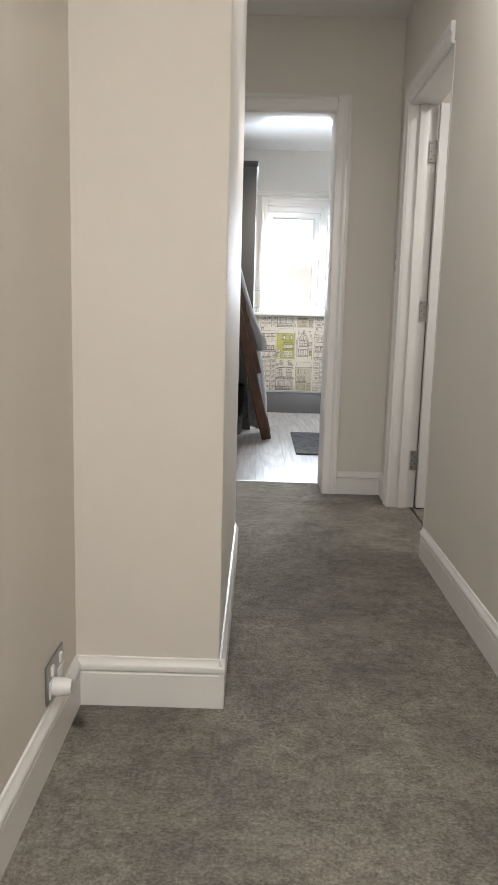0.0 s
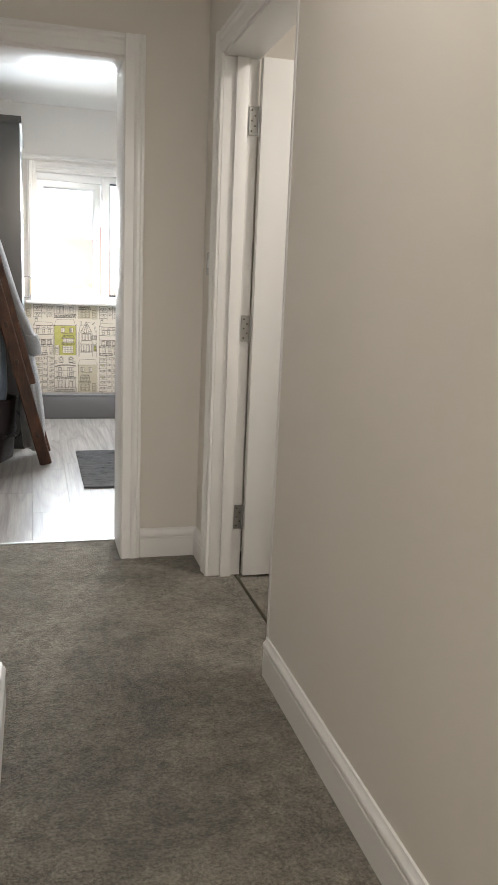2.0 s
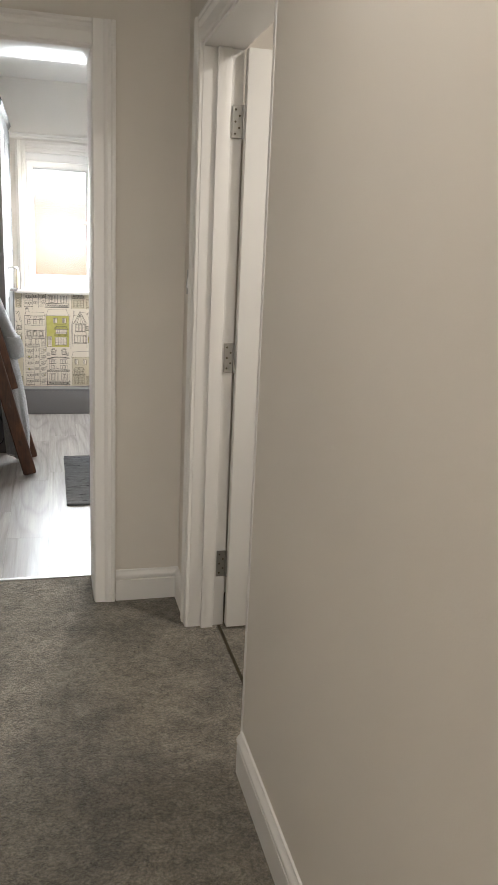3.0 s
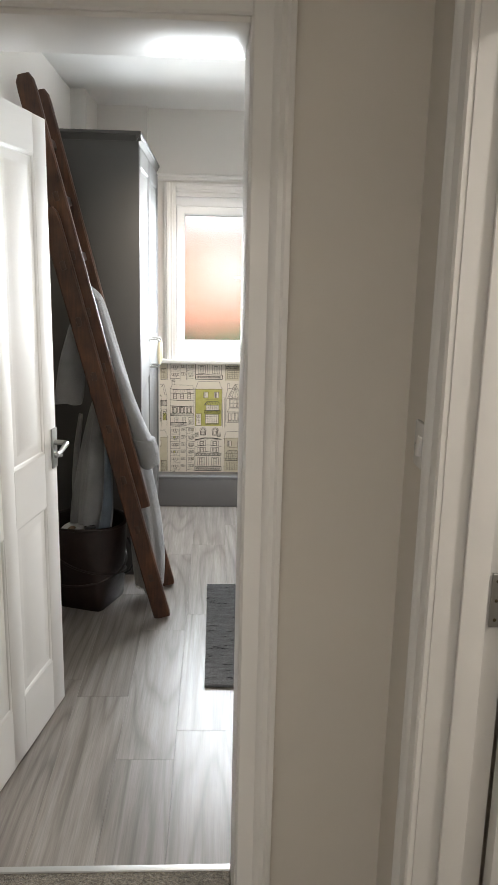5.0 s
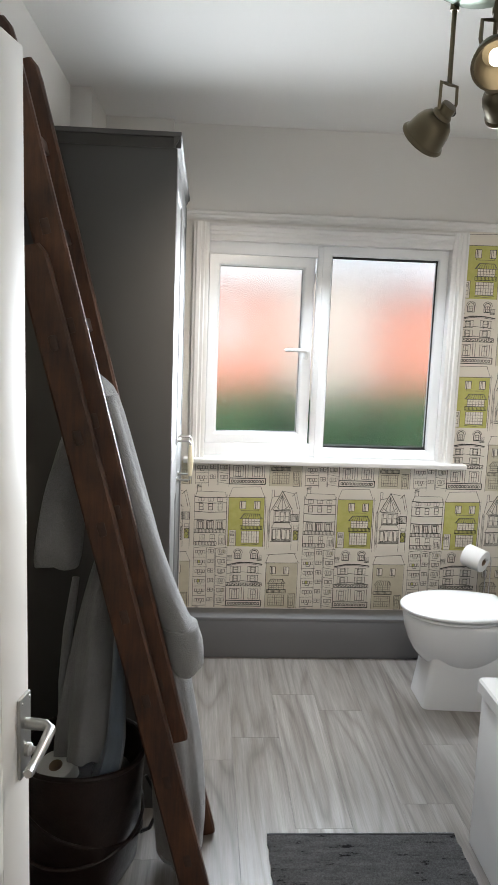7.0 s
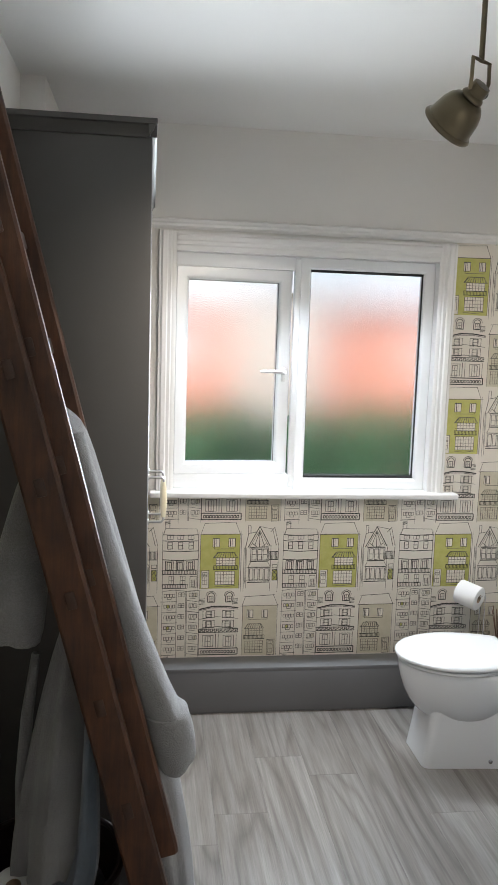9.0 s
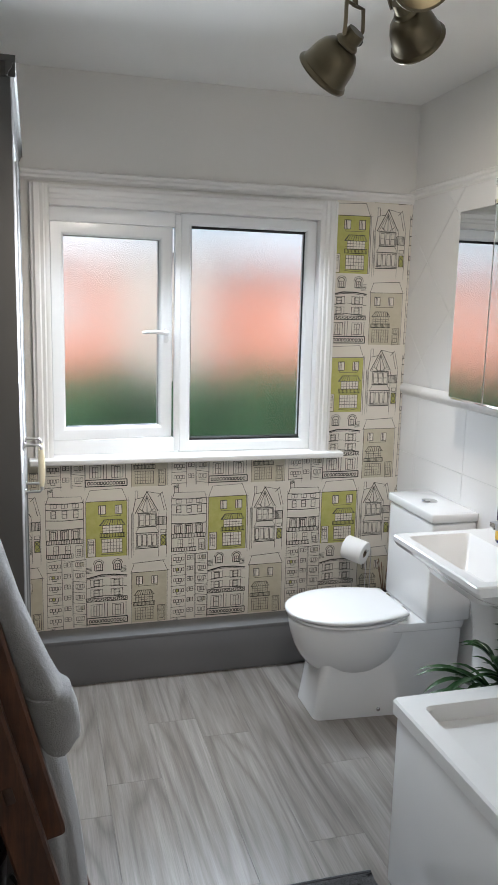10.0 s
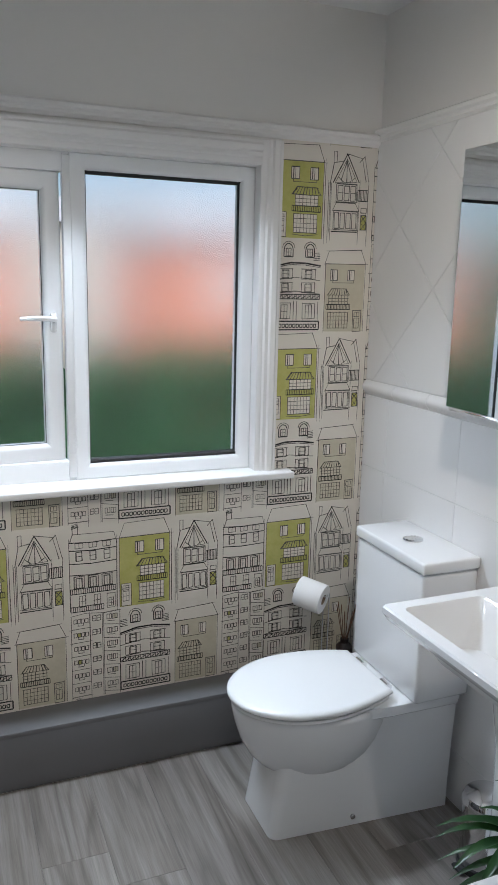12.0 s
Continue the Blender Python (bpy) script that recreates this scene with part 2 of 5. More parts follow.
def finish(bm, name, material, smooth=None):
    bmesh.ops.recalc_face_normals(bm, faces=bm.faces)
    me = bpy.data.meshes.new(name)
    bm.to_mesh(me)
    bm.free()
    me.materials.append(material)
    if smooth is not None:
        me.shade_smooth()
        me.set_sharp_from_angle(angle=radians(smooth))
    return me


def base_of(ob):
    v = Vector(ob.location)
    while ob.parent:
        ob = ob.parent
        v = v + Vector(ob.location)
    return v


def part(name, bm, material, parent, label="", smooth=35, tint_of=None):
    """Links a bmesh, given in world places, as one mesh under a thing or a part."""
    bmesh.ops.translate(bm, verts=bm.verts, vec=-base_of(parent))
    ob = new(name, finish(bm, name, material, smooth))
    ob.parent = parent
    return tagged(ob, label)


def solid(name, bm, material, label="", category="", kind="structure", smooth=None, group=""):
    ob = new(name, finish(bm, name, material, smooth))
    return tagged(ob, label, category, group, kind)


def box(x0, x1, y0, y1, z0, z1, bevel=0.0, seg=2, bm=None):
    bm = bm or bmesh.new()
    made = bmesh.ops.create_cube(bm, size=1.0)["verts"]
    for v in made:
        v.co = Vector((x0 + (v.co.x + 0.5) * (x1 - x0), y0 + (v.co.y + 0.5) * (y1 - y0), z0 + (v.co.z + 0.5) * (z1 - z0)))
    if bevel:
        edges = list({e for v in made for e in v.link_edges})
        bmesh.ops.bevel(bm, geom=edges, offset=bevel, segments=seg, affect='EDGES', profile=0.5)
    return bm


def sweep(profile, p0, p1, out, bm=None):
    """A straight moulding from p0 to p1; the profile is (proud, up) pairs, proud along out."""
    bm = bm or bmesh.new()
    p0, p1, out = Vector(p0), Vector(p1), Vector(out)
    along = (p1 - p0).normalized()
    up = out.cross(along)
    if (up.z, up.y, up.x) < (0, 0, 0):
        up = -up
    rings = [[bm.verts.new(p + out * a + up * b) for a, b in profile] for p in (p0, p1)]
    n = len(profile)
    for i in range(n):
        bm.faces.new((rings[0][i], rings[0][(i + 1) % n], rings[1][(i + 1) % n], rings[1][i]))
    bm.faces.new(rings[0])
    bm.faces.new(rings[1])
    return bm


def lathe(profile, centre=(0, 0, 0), segs=28, m=None, bm=None, cap=True):
    """A turned shape about z: (radius, height) pairs."""
    bm = bm or bmesh.new()
    m = m or Matrix.Translation(centre)
    rings = []
    for r, z in profile:
        rings.append([bm.verts.new(m @ Vector((r * math.cos(a), r * math.sin(a), z))) for a in (2 * math.pi * i / segs for i in range(segs))])
    for a, b in zip(rings, rings[1:]):
        for i in range(segs):
            bm.faces.new((a[i], a[(i + 1) % segs], b[(i + 1) % segs], b[i]))
    if cap:
        bm.faces.new(rings[0])
        bm.faces.new(rings[-1])
    return bm


def tube(points, radius, segs=10, bm=None, cap=True):
    """A round bar along points; radius a number or one a point."""
    bm = bm or bmesh.new()
    pts = [Vector(p) for p in points]
    rad = radius if isinstance(radius, (list, tuple)) else [radius] * len(pts)
    rings, side = [], None
    for i, p in enumerate(pts):
        d = (pts[min(i + 1, len(pts) - 1)] - pts[max(i - 1, 0)]).normalized()
        side = side or (d.cross(Vector((0, 0, 1))) if abs(d.z) < 0.9 else d.cross(Vector((1, 0, 0))))
        side = (side - d * side.dot(d)).normalized()
        other = d.cross(side)
        rings.append([bm.verts.new(p + rad[i] * (math.cos(a) * side + math.sin(a) * other)) for a in (2 * math.pi * k / segs for k in range(segs))])
    for a, b in zip(rings, rings[1:]):
        for i in range(segs):
            bm.faces.new((a[i], a[(i + 1) % segs], b[(i + 1) % segs], b[i]))
    if cap:
        bm.faces.new(rings[0])
        bm.faces.new(rings[-1])
    return bm


def loft(rings, bm=None, cap=True, closed=True):
    bm = bm or bmesh.new()
    made = [[bm.verts.new(p) for p in r] for r in rings]
    n = len(made[0])
    for a, b in zip(made, made[1:]):
        for i in range(n if closed else n - 1):
            bm.faces.new((a[i], a[(i + 1) % n], b[(i + 1) % n], b[i]))
    if cap and closed:
        bm.faces.new(made[0])
        bm.faces.new(made[-1])
    return bm


def oval(cx, cy, z, rx, ry, n=32, power=2.0):
    out = []
    for i in range(n):
        a = 2 * math.pi * i / n
        c, s = math.cos(a), math.sin(a)
        out.append((cx + rx * math.copysign(abs(c) ** (2 / power), c), cy + ry * math.copysign(abs(s) ** (2 / power), s), z))
    return out


def slab_with_hole(axis, at, thick, a0, a1, z0, z1, holes, bm=None):
    """A wall across one axis, from at to at + thick, with rectangular holes (a0, a1, z0, z1)."""
    bm = bm or bmesh.new()
    cuts_a = sorted({a0, a1, *(v for h in holes for v in h[:2])})
    cuts_z = sorted({z0, z1, *(v for h in holes for v in h[2:])})
    for s, e in zip(cuts_a, cuts_a[1:]):
        for lo, hi in zip(cuts_z, cuts_z[1:]):
            if any(h[0] <= (s + e) / 2 <= h[1] and h[2] <= (lo + hi) / 2 <= h[3] for h in holes):
                continue
            if axis == "y":
                box(s, e, at, at + thick, lo, hi, bm=bm)
            else:
                box(at, at + thick, s, e, lo, hi, bm=bm)
    bmesh.ops.remove_doubles(bm, verts=bm.verts, dist=1e-5)
    inner = [f for f in bm.faces if any(f is not g and set(f.verts) == set(g.verts) for e in f.edges for g in e.link_faces)]
    bmesh.ops.delete(bm, geom=inner, context='FACES')
    return bm


# ---- structure ----
HALL_Y, ROOM_Y, WIN_Y = 4.303, 4.55, 7.885     # faces of the door wall and of the window wall
RIGHT_X, LEFT_X = 2.06, -0.105                # bathroom side walls
HR, HL = 1.103, -0.03                        # hall side walls
CEIL, HALL_CEIL = 2.525, 2.455

solid("wall_hall_left", box(HL - 0.12, HL, -1.6, 1.934, 0, HALL_CEIL), M["hall_wall"], "cream painted hall wall", "wall")
solid("wall_hall_stub", box(HL - 0.12, 0.327, 1.934, 3.2, 0, HALL_CEIL, 0.004), M["hall_wall"], "cream painted projecting hall wall", "wall")
solid("wall_hall_right", slab_with_hole("x", HR, 0.127, -1.6, HALL_Y, 0, HALL_CEIL, [(3.2, 4.045, 0, 2.0)]), M["hall_wall"], "cream painted hall wall with a doorway", "wall")
solid("wall_hall_back", box(HL, HR, -1.72, -1.6, 0, HALL_CEIL), M["hall_wall"], "plain cream hall end wall", "wall")
solid("wall_alcove", box(-0.75, -0.63, 3.2, HALL_Y, 0, HALL_CEIL), M["hall_wall"], "plain cream landing wall", "wall")
solid("wall_alcove_back", box(-0.75, HL - 0.12, 3.08, 3.2, 0, HALL_CEIL), M["hall_wall"], "plain cream landing wall", "wall")
solid("wall_door", slab_with_hole("y", HALL_Y, ROOM_Y - HALL_Y, -0.75, 2.3, 0, 2.6, [(0.0, 0.782, 0, 2.018)]), M["hall_wall"], "painted wall with the bathroom doorway", "wall")
solid("wall_bath_end", box(0.822, RIGHT_X + 0.008, ROOM_Y, 4.745, 0, CEIL, 0.003), M["wall"], "white painted wall at the end of the bath", "wall")
solid("wall_bathroom_left", box(LEFT_X - 0.12, LEFT_X, ROOM_Y, 8.1, 0, 2.6), M["wall"], "white painted bathroom wall", "wall")
solid("wall_bathroom_right", box(RIGHT_X + 0.008, RIGHT_X + 0.14, ROOM_Y, 8.1, 0, 2.6), M["wall"], "white painted bathroom wall", "wall")
solid("wall_window", slab_with_hole("y", WIN_Y, 0.215, LEFT_X, RIGHT_X + 0.008, 0, 2.6, [(0.45, 1.62, 0.975, 2.015)]), M["wall"], "white painted wall round the window", "wall")
solid("wall_pipe_boxing", box(LEFT_X, -0.02, 7.41, WIN_Y, 0, CEIL), M["wall"], "white boxed-in corner of the wall", "wall")
solid("wall_corner_boxing", box(-0.02, 0.285, 7.83, WIN_Y, 0, CEIL), M["wall"], "white boxed-in pipe casing", "wall")
solid("ceiling", box(LEFT_X, RIGHT_X + 0.008, ROOM_Y, WIN_Y, CEIL, CEIL + 0.1), M["ceiling"], "white plaster bathroom ceiling", "ceiling")
solid("ceiling_hall", box(-0.75, HR + 0.13, -1.72, HALL_Y, HALL_CEIL, HALL_CEIL + 0.1), M["ceiling"], "white plaster hall ceiling", "ceiling")
# the small room beyond the side doorway, closed with plain walls
SIDE = HR + 0.127
solid("wall_side_room_far", box(SIDE + 1.6, SIDE + 1.72, 2.2, HALL_Y, 0, HALL_CEIL), M["hall_wall"], "plain wall of the side room", "wall")
solid("wall_side_room_near", box(SIDE, SIDE + 1.72, 2.08, 2.2, 0, HALL_CEIL), M["hall_wall"], "plain wall of the side room", "wall")
solid("wall_side_room_end", box(SIDE + 1.06, SIDE + 1.72, HALL_Y, HALL_Y + 0.1, 0, HALL_CEIL), M["hall_wall"], "plain wall of the side room", "wall")
solid("ceiling_side_room", box(SIDE, SIDE + 1.72, 2.08, HALL_Y, HALL_CEIL, HALL_CEIL + 0.1), M["ceiling"], "white plaster ceiling", "ceiling")
SKIRT = [(0, 0), (0.013, 0), (0.013, 0.092), (0.0085, 0.095), (0.0085, 0.098), (0.0145, 0.103), (0.0155, 0.112), (0.013, 0.12), (0.007, 0.126), (0.005, 0.136), (0, 0.138)]
SKIRT = [(a, b * 0.92) for a, b in SKIRT]
ARCH = [(0, 0), (0.009, 0), (0.013, 0.004), (0.013, 0.038), (0.018, 0.044), (0.02, 0.052), (0.016, 0.062), (0.019, 0.068), (0.017, 0.078), (0, 0.08)]
ARCH_BACK = [(a, -b) for a, b in ARCH]


def skirting(p0, p1, out):
    return solid("baseboard", sweep(SKIRT, p0, p1, out), M["gloss"], "white gloss painted moulded skirting board", "skirting", smooth=40)


skirting((HL, -1.6, 0), (HL, 1.934, 0), (1, 0, 0))
skirting((HL, 1.934, 0), (0.3395, 1.934, 0), (0, -1, 0))
skirting((0.327, 1.9215, 0), (0.327, 3.19, 0), (1, 0, 0))
skirting((HR, -1.6, 0), (HR, 3.205, 0), (-1, 0, 0))
skirting((HR, 4.118, 0), (HR, HALL_Y, 0), (-1, 0, 0))
skirting((0.856, HALL_Y, 0), (HR, HALL_Y, 0), (0, -1, 0))


def doorway(axis, face, out, a0, a1, top, depth, near=True):
    """Lining boards and architraves round an opening in a wall face."""
    for_axis = (lambda a, z: (a, face, z)) if axis == "y" else (lambda a, z: (face, a, z))
    o = Vector(out)
    t = thing("door_frame", for_axis(a0, 0), "white gloss door lining with moulded architraves", "door frame", kind="structure")
    if near:
        part("architrave", sweep(ARCH_BACK, for_axis(a0, 0), for_axis(a0, top + 0.08), o), M["gloss"], t)
    part("architrave", sweep(ARCH, for_axis(a1, 0), for_axis(a1, top + 0.08), o), M["gloss"], t)
    part("architrave", sweep(ARCH, for_axis(a0, top), for_axis(a1, top), o), M["gloss"], t)
    d = -o * depth
    for lo, hi, zl, zh in ((a0 - 0.012, a0 + 0.005, 0, top + 0.004), (a1 - 0.003, a1 + 0.01, 0, top + 0.004), (a0 + 0.005, a1 - 0.003, top - 0.01, top + 0.012)):
        p, q = Vector(for_axis(lo, zl)), Vector(for_axis(hi, zh)) + d
        part("lining", box(min(p.x, q.x), max(p.x, q.x), min(p.y, q.y), max(p.y, q.y), zl, zh, 0.002), M["gloss"], t)
    return t


bath_frame = doorway("y", HALL_Y - 0.002, (0, -1, 0), 0.012, 0.774, 2.002, ROOM_Y - HALL_Y + 0.004)
for x0, x1 in ((0.017, 0.03),):
    part("stop", box(x0, x1, 4.42, 4.505, 0, 1.992, 0.002), M["gloss"], bath_frame)
part("hinge_jamb", box(-0.1, 0.03, ROOM_Y + 0.001, 4.628, 0, 2.0, 0.003), M["gloss"], bath_frame)
part("architrave", sweep(ARCH, (0.012, ROOM_Y + 0.002, 2.002), (0.771, ROOM_Y + 0.002, 2.002), (0, 1, 0)), M["gloss"], bath_frame)
part("threshold_strip", sweep([(-0.012, 0), (-0.009, 0.003), (0, 0.004), (0.009, 0.003), (0.012, 0)], (0.022, 4.552, 0.001), (0.77, 4.552, 0.001), (0, 1, 0)), M["satin"], bath_frame, "thin metal threshold strip")

side_frame = doorway("x", HR - 0.002, (-1, 0, 0), 3.212, 4.033, 1.985, 0.131, False)
part("stop", box(1.145, 1.19, 4.014, 4.025, 0, 1.975, 0.002), M["gloss"], side_frame)
part("threshold_strip", sweep([(-0.006, 0), (-0.004, 0.004), (0.004, 0.004), (0.006, 0)], (1.215, 3.225, 0.001), (1.215, 4.02, 0.001), (1, 0, 0)), M["brass"], side_frame, "dull metal carpet strip")


def hinge(parent, x, y, z):
    """A butt hinge on a lining that faces -y, its knuckle at x."""
    bm = box(x - 0.036, x - 0.004, y - 0.002, y + 0.002, z - 0.1, z, 0.0008, 1)
    h = part("hinge", bm, M["satin"], parent, "brushed steel butt hinge")
    part("knuckle", lathe([(0.0055, z - 0.1), (0.0055, z)], (x, y - 0.004, 0), 12), M["satin"], h)
    for i in range(5):
        for k in (0,):
            part("screw", lathe([(0.0035, 0), (0.002, 0.0012)], m=Matrix.Translation((x - (0.013 if i % 2 else 0.026), y - 0.0022, z - 0.014 - i * 0.018)) @ pose(0, 0, 0, 90), segs=8), M["brass"], h)


def panel_leaf(width, height, thick):
    """A four-panel door leaf: hinge edge on the z axis, leaf along +y, thickness in x."""
    bm = bmesh.new()
    box(-thick + 0.007, -0.007, 0.002, width - 0.002, 0.002, height - 0.002, bm=bm)
    stile, mid = 0.1, 0.09
    rails = ((0, 0.2), (0.763, 0.943), (height - 0.115, height))
    for y0, y1 in ((0, stile), (width / 2 - mid / 2, width / 2 + mid / 2), (width - stile, width)):
        box(-thick, 0, y0, y1, 0, height, 0.002, bm=bm)
    for z0, z1 in rails:
        for y0, y1 in ((stile, width / 2 - mid / 2), (width / 2 + mid / 2, width - stile)):
            box(-thick + 0.0004, -0.0004, y0, y1, z0, z1, bm=bm)
    fields = []
    for (_, z0), (z1, _) in zip(rails, rails[1:]):
        for y0, y1 in ((stile, width / 2 - mid / 2), (width / 2 + mid / 2, width - stile)):
            f = bmesh.new()
            for s in (0, 1):
                x = -0.001 if s == 0 else -thick + 0.001
                d = -0.008 if s == 0 else 0.008
                outer = [(y0, z0), (y1, z0), (y1, z1), (y0, z1)]
                rings = []
                for inset, dx in ((0.0, 0.0), (0.006, 0.2), (0.013, 1.0), (0.03, 1.0), (0.055, 0.25)):
                    rings.append([(x + d * dx, y + (inset if y == y0 else -inset), z + (inset if z == z0 else -inset)) for y, z in outer])
                loft(rings, f, cap=False)
                bmesh.ops.contextual_create(f, geom=[e for e in f.edges if e.is_boundary and abs(e.verts[0].co.x - rings[-1][0][0]) < 1e-4 and abs(e.verts[1].co.x - rings[-1][0][0]) < 1e-4])
            fields.append(f)
    return bm, fields


def place(bm, m):
    bmesh.ops.transform(bm, matrix=m, verts=bm.verts)
    return bm


def lever(parent, m, side):
    """A lever handle on a short plate; m places the plate's middle, x out of the door."""
    plate = part("handle_plate", place(box(0, 0.007, -0.021, 0.021, -0.068, 0.068, 0.0025), m), M["satin"], parent, "satin nickel lever handle")
    pts = [(0.005, 0, 0.02), (0.04, 0, 0.02), (0.052, -side * 0.012, 0.02), (0.054, -side * 0.045, 0.014), (0.053, -side * 0.08, 0.003), (0.055, -side * 0.105, 0.004), (0.058, -side * 0.115, 0.008)]
    part("lever", place(tube(pts, [0.0095, 0.009, 0.009, 0.0085, 0.0075, 0.008, 0.006], 12), m), M["satin"], plate)
    part("thumb_turn", place(lathe([(0.011, 0.006), (0.011, 0.014), (0.006, 0.018), (0.005, 0.03)], m=pose(0, 0, -0.025, 0, 90)), m), M["satin"], plate)
    for z in (-0.059, 0.059):
        for y in (-0.014, 0.014):
            part("screw", place(lathe([(0.0032, 0.006), (0.002, 0.0085)], m=pose(0, y, z, 0, 90), segs=8), m), M["satin"], plate)


# the bathroom door, standing open into the room
door_1 = thing("door_1", (0.045, 4.63, 0.012), "white panelled bathroom door standing open, satin lever handle", "door", kind="structure")
DOOR = pose(0.045, 4.63, 0.012, 0, 0, -9.9)
leaf, fields = panel_leaf(0.762, 1.995, 0.035)
leaf_ob = part("leaf", place(leaf, DOOR), M["door"], door_1, smooth=30)
for f in fields:
    part("panel", place(f, DOOR), M["door"], leaf_ob, smooth=30)
lever(leaf_ob, DOOR @ pose(0, 0.735, 0.948), 1)
lever(leaf_ob, DOOR @ pose(-0.035, 0.735, 0.948, 0, 0, 180), -1)

# the side room's door, open against its far lining
door_2 = thing("door_2", (1.24, 4.02, 0.01), "plain white door standing open on steel hinges", "door", kind="structure")
leaf2 = part("leaf", box(1.2355, 1.998, 3.989, 4.0235, 0.01, 1.975, 0.002), M["door"], door_2)
for z in (0.301, 1.058, 1.813):
    hinge(leaf2, 1.234, 4.0235, z)

# switch, socket and the unseen ceiling lamps added for light
switch = thing("light_switch", (HR, 4.165, 1.25), "white plastic rocker light switch on the wall", "light switch")
part("plate", box(HR - 0.009, HR, 4.122, 4.208, 1.207, 1.293, 0.003), M["seat"], switch)
part("rocker", place(box(-0.004, 0.004, -0.011, 0.011, -0.018, 0.018, 0.002), pose(HR - 0.011, 4.165, 1.25, 0, 8, 0)), M["seat"], switch)
for y in (4.135, 4.195):
    part("screw", lathe([(0.0035, 0.0), (0.002, 0.0015)], m=pose(HR - 0.009, y, 1.25, 0, -90), segs=10), M["satin"], switch)

socket = thing("wall_socket", (HL, 1.72, 0.14), "brushed steel double wall socket above the skirting", "wall socket")
part("plate", box(HL, HL + 0.006, 1.655, 1.79, 0.138, 0.226, 0.002), M["satin"], socket)
for y in (1.688, 1.757):
    part("insert", box(HL + 0.004, HL + 0.009, y - 0.022, y + 0.022, 0.148, 0.186, 0.001), M["seat"], socket)
    part("rocker", box(HL + 0.004, HL + 0.011, y - 0.008, y + 0.008, 0.194, 0.216, 0.001), M["seat"], socket)
plug = thing("night_light", (HL + 0.01, 1.688, 0.165), "white plug-in night light in the wall socket", "night light")
part("body", lathe([(0.02, 0), (0.021, 0.01), (0.0195, 0.024), (0.017, 0.036), (0.016, 0.04)], m=pose(HL + 0.0095, 1.69, 0.168, 0, 90)), M["seat"], plug)
part("lens", lathe([(0.0135, 0), (0.012, 0.005), (0.005, 0.008)], m=pose(HL + 0.0485, 1.69, 0.168, 0, 90)), M["clear"], plug, "clear faceted lens")


# invented ceiling fixture, out of view, carrying an area lamp for fill
def added_lamp(x, y, watts, label, color=(1.0, 0.935, 0.84)):
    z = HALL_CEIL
    t = thing("added_ceiling_lamp", (x, y, z), label, "ceiling lamp", "flush ceiling lamps")
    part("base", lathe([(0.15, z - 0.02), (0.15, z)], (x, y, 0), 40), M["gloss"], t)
    part("shade", lathe([(0.145, z - 0.02), (0.142, z - 0.045), (0.11, z - 0.06), (0.04, z - 0.066), (0.004, z - 0.067)], (x, y, 0), 40), M["added_lamp_shade"], t)
    lamp = new("added_light", bpy.data.lights.new("added_light", 'AREA'))
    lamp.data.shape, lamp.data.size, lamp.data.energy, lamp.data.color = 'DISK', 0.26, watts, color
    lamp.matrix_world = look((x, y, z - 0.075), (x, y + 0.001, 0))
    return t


# unseen lamp added for the light that comes from behind the start
added_lamp(0.15, -0.3, HALL_W, "unseen round white ceiling lamp added to light the hall")
# unseen lamp added to even out the right wall
added_lamp(0.72, 2.35, HALL_W * 0.1, "unseen round white ceiling lamp added to light the hall", (1.0, 0.97, 0.92))
# unseen lamp added to brighten the open door leaf of the side room
added_lamp(SIDE + 0.7, 3.2, HALL_W * 0.4, "unseen round white ceiling lamp added to light the side room")

# ---- window ----
W0, W1, Z0, Z1, FY = 0.452, 1.618, 0.98, 2.012, 7.925
window = thing("window_1", (1.035, FY, Z0), "white plastic double window with frosted panes, one sash ajar", "window", kind="structure")
BEAD = [(0, 0), (0.0, 0.055), (0.008, 0.055), (0.022, 0.042), (0.026, 0.034), (0.026, 0)]


def frame_ring(x0, x1, z0, z1, y, w, depth, bevel, m=None):
    """Four mitre-like bars round a rectangle, w wide inwards, from y to y + depth."""
    bm = bmesh.new()
    rings = []
    for inset, dy in ((0, depth), (0, bevel), (bevel, 0), (w - 0.014, 0), (w - 0.004, 0.006), (w, 0.014), (w, depth)):
        rings.append([(x0 + inset, y + dy, z0 + inset), (x1 - inset, y + dy, z0 + inset), (x1 - inset, y + dy, z1 - inset), (x0 + inset, y + dy, z1 - inset)])
    loft(rings, bm, cap=False)
    loft([rings[-1], rings[0]], bm, cap=False)
    bmesh.ops.remove_doubles(bm, verts=bm.verts, dist=1e-6)
    return place(bm, m) if m else bm


GX0, GX1, GZ0, GZ1 = 1.05, 1.566, 1.043, 1.955
wf = part("window_frame", frame_ring(W0, W1, Z0, Z1, FY, 0.012, 0.07, 0.003), M["upvc"], window)
part("fixed_frame", frame_ring(1.0, W1 - 0.002, Z0 + 0.002, Z1 - 0.002, FY - 0.004, 0.05, 0.06, 0.004), M["upvc"], window)
part("mullion", box(0.978, 1.008, FY - 0.002, FY + 0.035, Z0 + 0.01, Z1 - 0.01, 0.003), M["upvc"], window)
part("bottom_bar", box(W0 + 0.002, 0.98, FY, FY + 0.06, Z0 + 0.002, 1.046, 0.004), M["upvc"], window)
part("top_bar", box(W0 + 0.002, 0.98, FY, FY + 0.06, 1.952, Z1 - 0.002, 0.004), M["upvc"], window)
